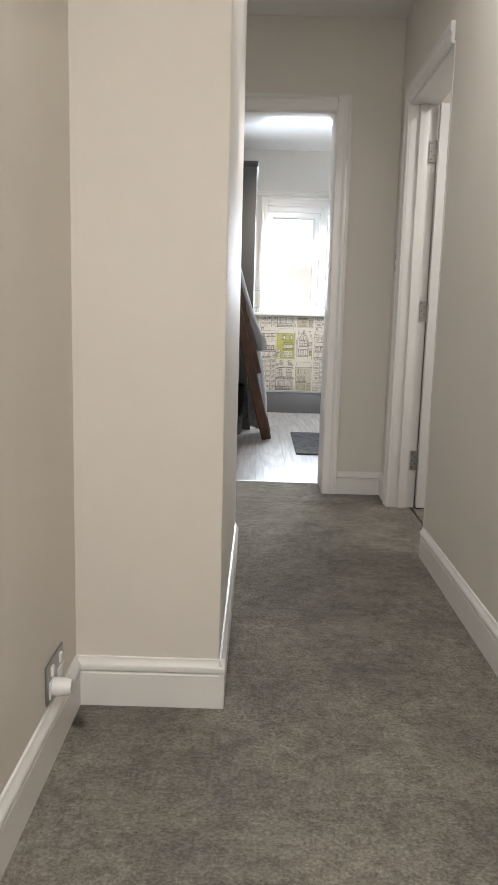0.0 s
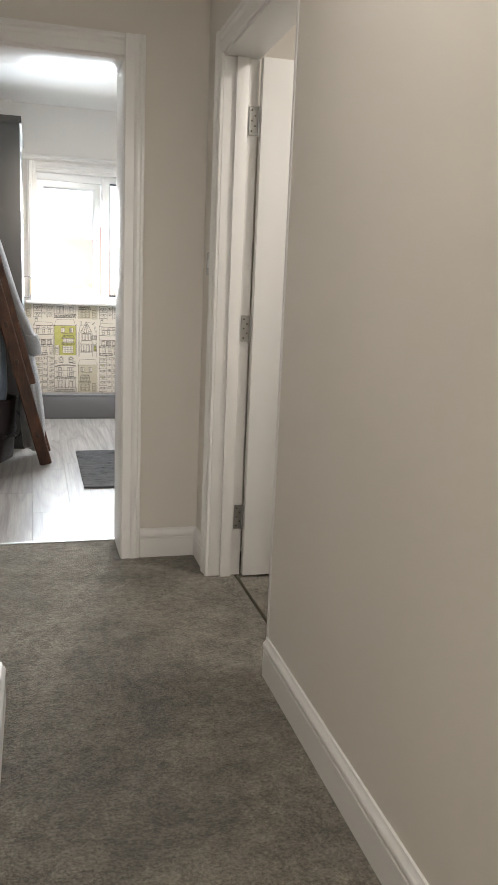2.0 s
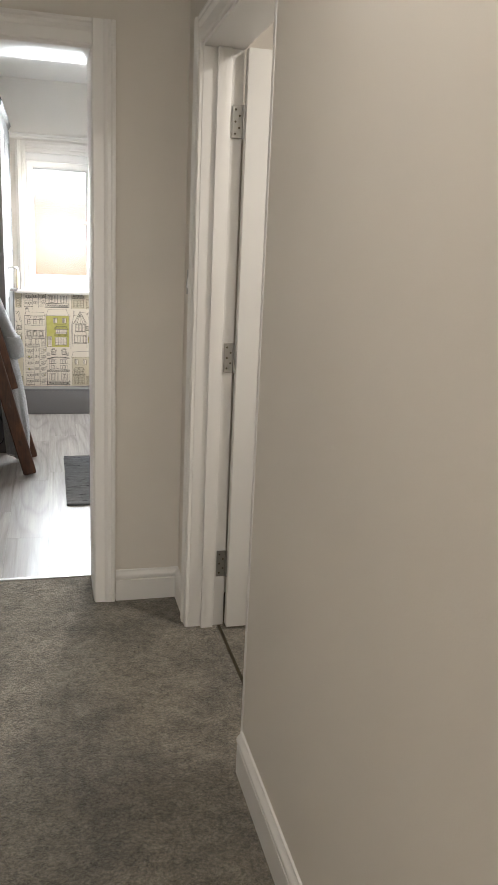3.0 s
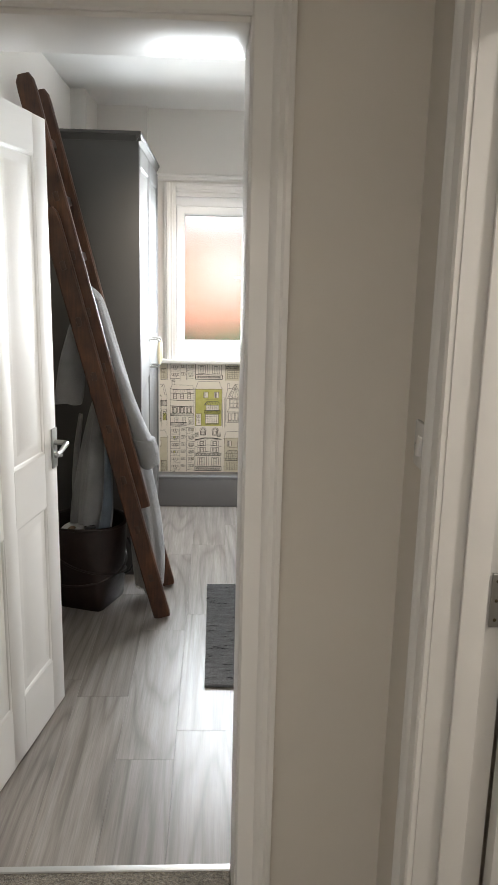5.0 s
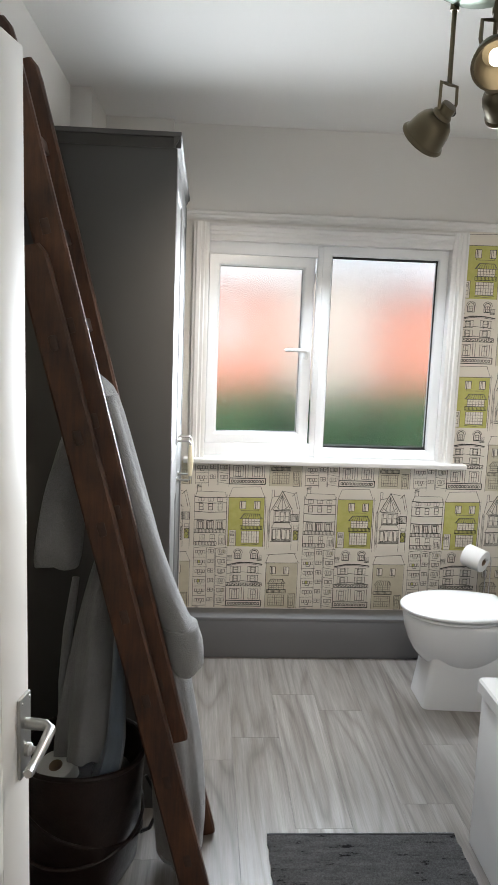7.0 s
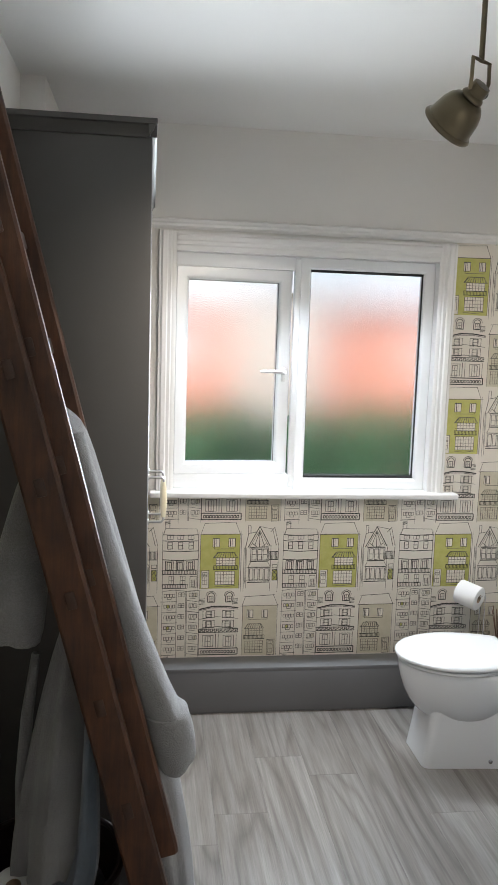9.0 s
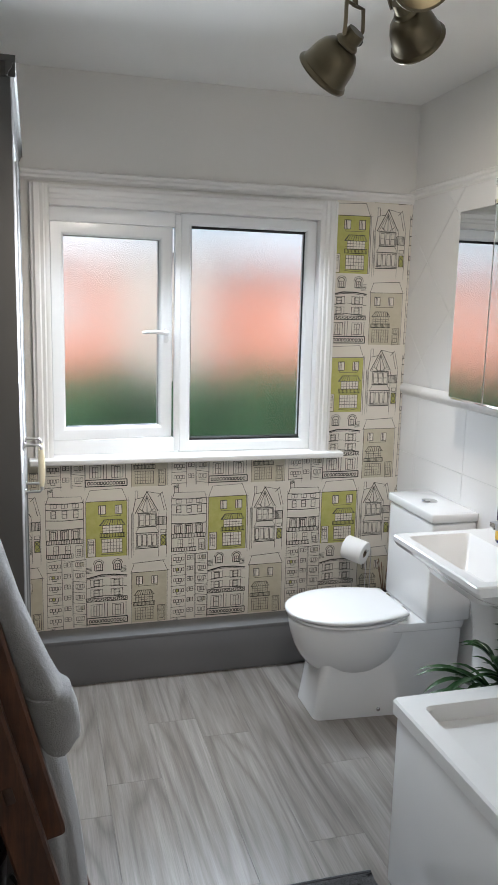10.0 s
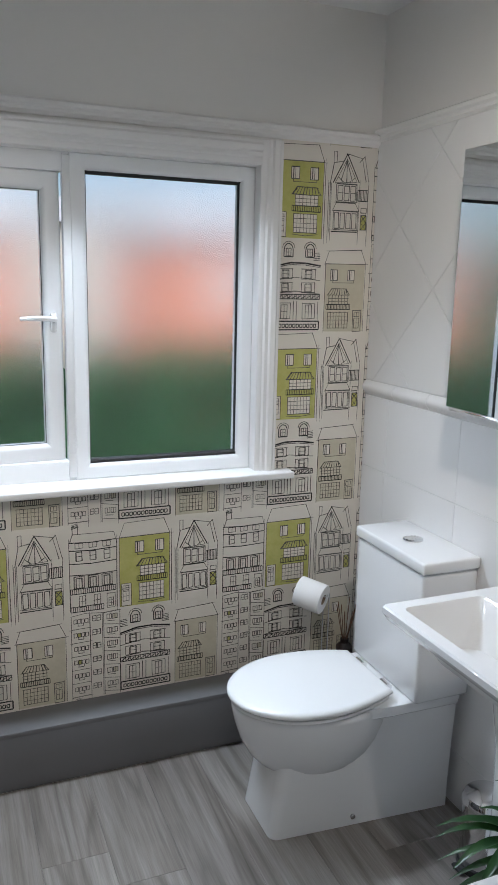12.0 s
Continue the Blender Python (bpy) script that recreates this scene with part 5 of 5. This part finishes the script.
# ---- mirror cabinet ----
cab = thing("mirror_cabinet", (1.97, 6.7, 1.31), "wall cabinet with mirrored doors", "mirror cabinet")
part("carcass", box(1.902, RIGHT_X, 6.235, 7.155, 1.322, 1.978, 0.002), M["upvc"], cab)
for y0, y1 in ((6.935, 7.16), (6.585, 6.931), (6.235, 6.581)):
    d = part("door", box(1.886, 1.9, y0, y1, 1.312, 1.98, 0.0015), M["upvc"], cab)
    part("mirror", box(1.881, 1.8855, y0 + 0.0005, y1 - 0.0005, 1.3125, 1.9795, 0.0012, 1), M["mirror"], d, "mirror glass")
part("bottom_trim", box(1.885, RIGHT_X - 0.02, 6.24, 7.15, 1.304, 1.311, 0.001), M["chrome"], cab, "bright metal bottom edge")
candle = thing("jar_candle", (1.93, 6.957, 1.98), "cream candle in a glass jar on the mirror cabinet", "candle")
part("jar", lathe([(0.032, 1.979), (0.035, 1.983), (0.035, 2.068), (0.0335, 2.068), (0.0335, 1.986), (0.01, 1.986)], (1.93, 6.957, 0), 32), M["clear"], candle, "clear glass jar")
part("wax", lathe([(0.0328, 1.988), (0.0328, 2.035), (0.003, 2.037)], (1.93, 6.957, 0), 28), M["cream"], candle)
part("wick", tube([(1.93, 6.957, 2.035), (1.931, 6.886, 2.046)], 0.0012, 6), M["black"], candle)
part("label", loft([[(1.93 + 0.0356 * math.cos(radians(a)), 6.957 + 0.0356 * math.sin(radians(a)), z) for a in range(140, 236, 8)] for z in (2.0, 2.04)], closed=False), M["paper"], candle)

# ---- toilet roll on its stand, reed diffuser, bin ----
stand = thing("toilet_roll_stand", (1.9, 7.82, 0.209), "thin chrome wire toilet roll stand", "toilet roll holder")
part("base", lathe([(0.058, 0.2095), (0.06, 0.2125), (0.056, 0.218), (0.004, 0.22)], (1.885, 7.815, 0), 32), M["chrome"], stand)
for dx in (-0.012, 0.012):
    part("wire", tube([(1.895 + dx, 7.812, 0.218), (1.895 + dx, 7.812, 0.5), (1.893 + dx * 0.4, 7.806, 0.522)], 0.0028, 8), M["chrome"], stand)
axis = Vector((0.62, -0.74, -0.16)).normalized()
mid = Vector((1.808, 7.768, 0.54))
part("arm", tube([mid - axis * 0.06, mid + axis * 0.06, mid + axis * 0.068 + Vector((0.01, 0.03, -0.004)), (1.893, 7.805, 0.52)], 0.004, 8), M["chrome"], stand)
roll_m = Matrix.Translation(mid - axis * 0.05 - Vector((0, 0, 0.014))) @ axis.to_track_quat('Z', 'Y').to_matrix().to_4x4()
toilet_roll("toilet_roll", roll_m, "white toilet roll on a chrome wire stand")

reeds = thing("reed_diffuser", (1.99, 7.82, 0.209), "brown reed diffuser in a small dark jar", "reed diffuser")
part("jar", lathe([(0.03, 0.2095), (0.032, 0.215), (0.032, 0.27), (0.016, 0.285), (0.016, 0.3)], (1.99, 7.825, 0), 24), M["leather"], reeds)
for i in range(8):
    a = i * 0.8
    part("reed", tube([(1.99 + 0.005 * math.cos(a), 7.825 + 0.005 * math.sin(a), 0.28), (1.99 + 0.04 * math.cos(a), 7.82 + 0.04 * math.sin(a), 0.44 + 0.02 * math.sin(i * 2))], 0.0015, 6), M["reed"], reeds)

bin_ = thing("pedal_bin", (1.975, 6.955, 0), "small chrome pedal bin beside the toilet", "bin")
part("body", lathe([(0.07, 0.012), (0.07, 0.2)], (1.975, 6.955, 0), 36), M["chrome"], bin_)
part("base", lathe([(0.074, 0.0), (0.074, 0.02), (0.07, 0.024)], (1.975, 6.955, 0), 36), M["black"], bin_, "black plastic base")
part("lid", lathe([(0.073, 0.202), (0.073, 0.21), (0.065, 0.226), (0.035, 0.236), (0.004, 0.239)], (1.975, 6.955, 0), 36), M["chrome"], bin_)
part("pedal", box(1.88, 1.915, 6.935, 6.975, 0.006, 0.016, 0.003), M["black"], bin_)

# ---- palm in a pot under the basin ----
palm = thing("potted_palm", (1.87, 6.505, 0), "green potted palm between the bathtub and washbasin", "plant")
part("pot", lathe([(0.055, 0.0), (0.06, 0.005), (0.075, 0.14), (0.08, 0.15), (0.08, 0.16), (0.072, 0.16), (0.068, 0.14), (0.004, 0.138)], (1.87, 6.505, 0), 30), M["grey_box"], palm)


def frond(base, tip, sag, leaves, length, seed):
    """A palm frond: an arched stem with narrow folded leaflets on both sides."""
    rng = random.Random(seed)
    a, b = Vector(base), Vector(tip)
    stem = [a.lerp(b, i / 12) + Vector((0, 0, sag * math.sin(math.pi * i / 12))) for i in range(13)]
    bm = tube(stem, [0.004 - 0.0025 * i / 12 for i in range(13)], 6)
    stem_ob = part("stem", bm, M["leaf"], palm)
    for i in range(leaves):
        f = 0.35 + 0.65 * i / (leaves - 1)
        k = f * 12
        p = stem[int(k)].lerp(stem[min(12, int(k) + 1)], k - int(k))
        d = (stem[min(12, int(k) + 1)] - stem[max(0, int(k) - 1)]).normalized()
        side = d.cross(Vector((0, 0, 1))).normalized()
        for s in ((-1, 1) if i < leaves - 1 else (0,)):
            out = (d * 0.95 + side * s * (0.6 - 0.3 * f) + Vector((0, 0, rng.uniform(0.0, 0.25)))).normalized()
            ln = 1.2 * length * (0.75 + 0.35 * math.sin(math.pi * f)) * rng.uniform(0.85, 1.1)
            lf = bmesh.new()
            rows = []
            for j in range(7):
                g = j / 6
                c = p + out * ln * g + Vector((0, 0, -0.5 * ln * g * g))
                w = 0.0125 * (math.sin(math.pi * min(1.0, 0.12 + g * 0.9)) ** 0.7) * (1 - 0.15 * g)
                w = max(w, 0.0004)
                across = out.cross(Vector((0, 0, 1))).normalized()
                rows.append([c - across * w + Vector((0, 0, w * 0.5)), c, c + across * w + Vector((0, 0, w * 0.5))])
            loft(rows, lf, closed=False)
            part("leaflet", lf, M["leaf"], stem_ob, smooth=60)


for i, (tip, sag, ln) in enumerate((((1.62, 6.49, 0.53), 0.1, 0.21), ((1.67, 6.5, 0.43), 0.12, 0.21), ((1.69, 6.47, 0.61), 0.08, 0.21), ((1.77, 6.47, 0.67), 0.05, 0.2), ((1.84, 6.455, 0.69), 0.03, 0.2), ((1.92, 6.47, 0.63), 0.08, 0.2),
                                    ((1.97, 6.5, 0.52), 0.12, 0.18), ((1.74, 6.455, 0.52), 0.1, 0.21), ((1.9, 6.45, 0.58), 0.08, 0.2), ((1.8, 6.44, 0.6), 0.06, 0.2))):
    frond((1.87 + 0.015 * math.cos(i), 6.505 + 0.015 * math.sin(i), 0.13), tip, sag, 7, ln, i)

# ---- ceiling spotlights ----
LX, LY = 1.085, 6.13
spot = thing("ceiling_spotlight", (LX, LY, CEIL), "antique brass three-lamp ceiling spotlight on drop rods", "ceiling light")
part("canopy", lathe([(0.13, CEIL - 0.0005), (0.132, CEIL - 0.012), (0.126, CEIL - 0.05), (0.11, CEIL - 0.085), (0.07, CEIL - 0.108), (0.004, CEIL - 0.112)], (LX, LY, 0), 44), M["satin_green"], spot, "polished steel canopy")


def spot_head(rod_x, rod_y, joint_z, aim, lit):
    """A drop rod, a yoke and a bell-shaped shade aimed along aim."""
    rod = part("rod", tube([(rod_x, rod_y, CEIL - 0.1), (rod_x, rod_y, joint_z + 0.01)], 0.006, 12), M["brass"], spot)
    part("ferrule", lathe([(0.011, CEIL - 0.116), (0.011, CEIL - 0.1)], (rod_x, rod_y, 0), 14), M["brass"], rod)
    d = Vector(aim).normalized()
    p = Vector((rod_x, rod_y, joint_z))
    side = d.cross(Vector((0, 0, 1))).normalized()
    for s in (-1, 1):
        q = [p + Vector((0, 0, 0.012)), p + side * s * 0.03 + Vector((0, 0, 0.012)), p + side * s * 0.031 + Vector((0, 0, -0.03)), p + side * s * 0.026 + Vector((0, 0, -0.045)) + d * 0.008]
        part("yoke", tube(q, 0.0052, 4), M["brass"], rod)
    hub = p + Vector((0, 0, -0.045)) + d * 0.008
    m = Matrix.Translation(hub - d * 0.018) @ d.to_track_quat('Z', 'Y').to_matrix().to_4x4()
    shade = part("shade", lathe([(0.004, 0.0), (0.022, 0.001), (0.024, 0.012), (0.024, 0.026), (0.028, 0.03), (0.03, 0.034), (0.03, 0.037), (0.0265, 0.039), (0.038, 0.045), (0.048, 0.056), (0.0555, 0.074), (0.059, 0.094), (0.0605, 0.107), (0.0625, 0.11), (0.0625, 0.113), (0.067, 0.116), (0.0695, 0.121), (0.068, 0.125), (0.062, 0.125),
                                 (0.058, 0.11), (0.05, 0.082), (0.034, 0.056), (0.02, 0.05), (0.004, 0.05)], m=m @ Matrix.Scale(0.9, 4), segs=36), M["brass"], spot, "bell-shaped antique brass shade")
    part("knob", lathe([(0.008, 0.02), (0.009, 0.03), (0.006, 0.034)], m=Matrix.Translation(hub) @ side.to_track_quat('Z', 'Y').to_matrix().to_4x4(), segs=14), M["black"], shade)
    part("bulb", lathe([(0.014, 0.056), (0.018, 0.066), (0.02, 0.086), (0.016, 0.092), (0.003, 0.093)], m=m @ Matrix.Scale(0.9, 4), segs=28), M["bulb"], shade, "glowing spotlight bulb")
    lamp = new("spot_light", bpy.data.lights.new("spot_light", 'SPOT'))
    lamp.data.energy, lamp.data.spot_size, lamp.data.spot_blend, lamp.data.shadow_soft_size, lamp.data.color = SPOT_W, radians(98), 1.0, 0.025, (1.0, 0.88, 0.74)
    at = hub + d * 0.138
    lamp.matrix_world = look(at, at + d)


spot_head(1.042, 6.195, 2.225, (-0.42, 0.66, -0.62), True)
spot_head(1.1, 6.06, 2.33, (-0.1, -0.72, -0.62), True)
spot_head(1.15, 6.2, 2.3, (0.64, 0.5, -0.5), True)

# ---- wall tiles of the right-hand wall ----
tiling = thing("wall_tiles", (RIGHT_X, 6.2, 0), "glossy white wall tiles with a moulded dado", "wall tiles", kind="structure")
part("bed", box(RIGHT_X + 0.001, RIGHT_X + 0.0075, ROOM_Y, WIN_Y - 0.003, 0, 2.118), M["tile_grout"], tiling)


def clip_poly(poly, axis, limit, keep_low):
    out = []
    for p, q in zip(poly, poly[1:] + poly[:1]):
        a, b = (p[axis] <= limit) == keep_low or p[axis] == limit, (q[axis] <= limit) == keep_low or q[axis] == limit
        if a:
            out.append(p)
        if a != b:
            f = (limit - p[axis]) / (q[axis] - p[axis])
            out.append(tuple(p[k] + (q[k] - p[k]) * f for k in (0, 1)))
    return out


def tile_poly(poly):
    bm = bmesh.new()
    c = Vector((sum(p[0] for p in poly) / len(poly), sum(p[1] for p in poly) / len(poly)))
    rings = []
    for inset, x in ((0.0006, RIGHT_X + 0.004), (0.0006, RIGHT_X - 0.0012), (0.0018, RIGHT_X - 0.002)):
        ring = []
        for p in poly:
            v = Vector(p) - c
            ring.append((x, c.x + v.x * (1 - inset / max(v.length, 0.01) * 1.4), c.y + v.y * (1 - inset / max(v.length, 0.01) * 1.4)))
        rings.append(ring)
    return loft(rings)


shared = {}
y = 7.315 + 0.41
cols = []
while y > ROOM_Y - 0.41:
    cols.append(y)
    y -= 0.41
for yc in cols:
    for zc in (0.975, 0.71, 0.445, 0.18, -0.085):
        y0, y1, z0, z1 = max(yc, ROOM_Y), min(yc + 0.41, WIN_Y - 0.004), max(zc, 0.0), zc + 0.265
        if y1 - y0 < 0.01:
            continue
        part("tile", tile_poly([(y0, z0), (y1, z0), (y1, z1), (y0, z1)]), M["tile"], tiling, smooth=None)
S = 0.3 * math.sqrt(2) / 2
for i in range(-4, 19):
    for j in range(0, 8):
        cyy, czz = 4.75 + i * S, 1.2 + j * S
        if (i + j) % 2:
            continue
        poly = [(cyy - S, czz), (cyy, czz - S), (cyy + S, czz), (cyy, czz + S)]
        for axis, limit, low in ((0, ROOM_Y, False), (0, WIN_Y - 0.004, True), (1, 1.296, False), (1, 2.118, True)):
            poly = clip_poly(poly, axis, limit, low) if poly else poly
        if len(poly) > 2 and max(p[0] for p in poly) - min(p[0] for p in poly) > 0.02 and max(p[1] for p in poly) - min(p[1] for p in poly) > 0.02:
            part("tile", tile_poly(poly), M["tile"], tiling, smooth=None)
DADO = [(0, 0), (0.006, 0), (0.008, 0.006), (0.014, 0.012), (0.02, 0.022), (0.021, 0.03), (0.017, 0.04), (0.01, 0.046), (0.006, 0.053), (0, 0.053)]
y = WIN_Y - 0.005
while y > ROOM_Y + 0.02:
    part("dado_tile", sweep(DADO, (RIGHT_X + 0.003, max(y - 0.198, ROOM_Y), 1.2415), (RIGHT_X + 0.003, y, 1.2415), (-1, 0, 0)), M["tile"], tiling, smooth=40)
    y -= 0.2

# ---- floors ----
carpet_ob = solid("floor", box(-0.75, SIDE + 1.72, -1.72, ROOM_Y + 0.001, -0.1, 0), M["carpet"], "worn grey-brown cut-pile carpet", "carpet")
floor = solid("floor_bathroom", box(LEFT_X, RIGHT_X + 0.008, ROOM_Y + 0.002, WIN_Y, -0.1, -0.006), M["grout"], "grey wood-effect laminate floor", "floor")
rng = random.Random(11)
PW = 0.1905
board = {}


def plank(x0, x1, y0, y1):
    key = (round(x1 - x0, 4), round(y1 - y0, 4))
    if key not in board:
        bm = bmesh.new()
        rings = [rect_ring(0, key[0], 0, key[1], -0.006, 0.0004, 1), rect_ring(0.0002, key[0] - 0.0002, 0.0002, key[1] - 0.0002, -0.0006, 0.0004, 1), rect_ring(0.0007, key[0] - 0.0007, 0.0007, key[1] - 0.0007, 0.0, 0.0004, 1)]
        loft(rings, bm)
        board[key] = finish(bm, "plank", M["laminate"])
    ob = new("plank", board[key])
    ob.location = (x0, y0, 0)
    ob.parent = floor
    return ob


x = LEFT_X - 0.06
col = 0
ends = (7.02, 7.36, 7.24, 6.86, 7.02, 7.38, 7.24, 6.59, 6.97, 7.3, 7.1, 6.7, 7.2)
while x < RIGHT_X:
    x0, x1 = max(x, LEFT_X), min(x + PW, RIGHT_X)
    cuts = [ROOM_Y + 0.003]
    e = ends[col % len(ends)]
    while e > ROOM_Y + 0.08:
        cuts.insert(1, e)
        e -= 0.92
    cuts.append(7.757)
    for a, b in zip(cuts, cuts[1:]):
        plank(x0, x1, a, b)
    x += PW
    col += 1

# ---- outside ----
lawn = solid("ground", box(-400, 400, 8.4, 900, -3.0, -2.8), M["lawn"], "green lawn reaching away from the house", "lawn")
hedge = thing("hedge", (0, 19, -2.8), "clipped dense green garden hedge", "hedge", kind="stuff")
bm = bmesh.new()
for i in range(90):
    x = -26 + i * 0.62
    for k in range(3):
        made = bmesh.ops.create_icosphere(bm, subdivisions=1, radius=0.62 + 0.22 * rng.random())["verts"]
        off = Vector((x + rng.uniform(-0.2, 0.2), 19 + rng.uniform(-0.3, 0.3), -2.3 + k * 1.02 + rng.uniform(-0.15, 0.15)))
        for v in made:
            v.co = v.co * rng.uniform(0.85, 1.15) + off
part("foliage", bm, M["hedge"], hedge, smooth=None)


def house(x0, x1, y, eaves, ridge, wall, label):
    t = thing("house", ((x0 + x1) / 2, y, -2.8), label, "house", "houses beyond the hedge")
    part("wall", box(x0, x1, y, y + 8, -2.8, eaves), wall, t)
    bm = loft([[(x, y - 0.4, eaves - 0.1), (x, y + 4, ridge), (x, y + 8.4, eaves - 0.1)] for x in (x0 - 0.3, x1 + 0.3)])
    part("roof", bm, M["slate"], t)
    n = max(1, int((x1 - x0) / 3.2))
    for i in range(n):
        cx = x0 + (x1 - x0) * (i + 0.5) / n
        for z in (-1.8, 0.9):
            w = part("window", box(cx - 0.6, cx + 0.6, y - 0.05, y + 0.02, z, z + 1.2), M["upvc"], t)
            part("pane", box(cx - 0.5, cx + 0.5, y - 0.06, y - 0.051, z + 0.1, z + 1.1), M["slate"], w)
    return t


house(-14.0, 2.8, 28, 3.0, 4.6, M["brick"], "orange brick house with a grey slate roof beyond the hedge")
house(7.4, 22.0, 28, 3.0, 4.6, M["brick"], "orange brick house with a grey slate roof beyond the hedge")
# pale house made up to whiten the gap between the brick ones
house(1.5, 10.5, 41, 4.2, 5.6, M["render"], "added white rendered house with a grey roof, filling the bright gap")
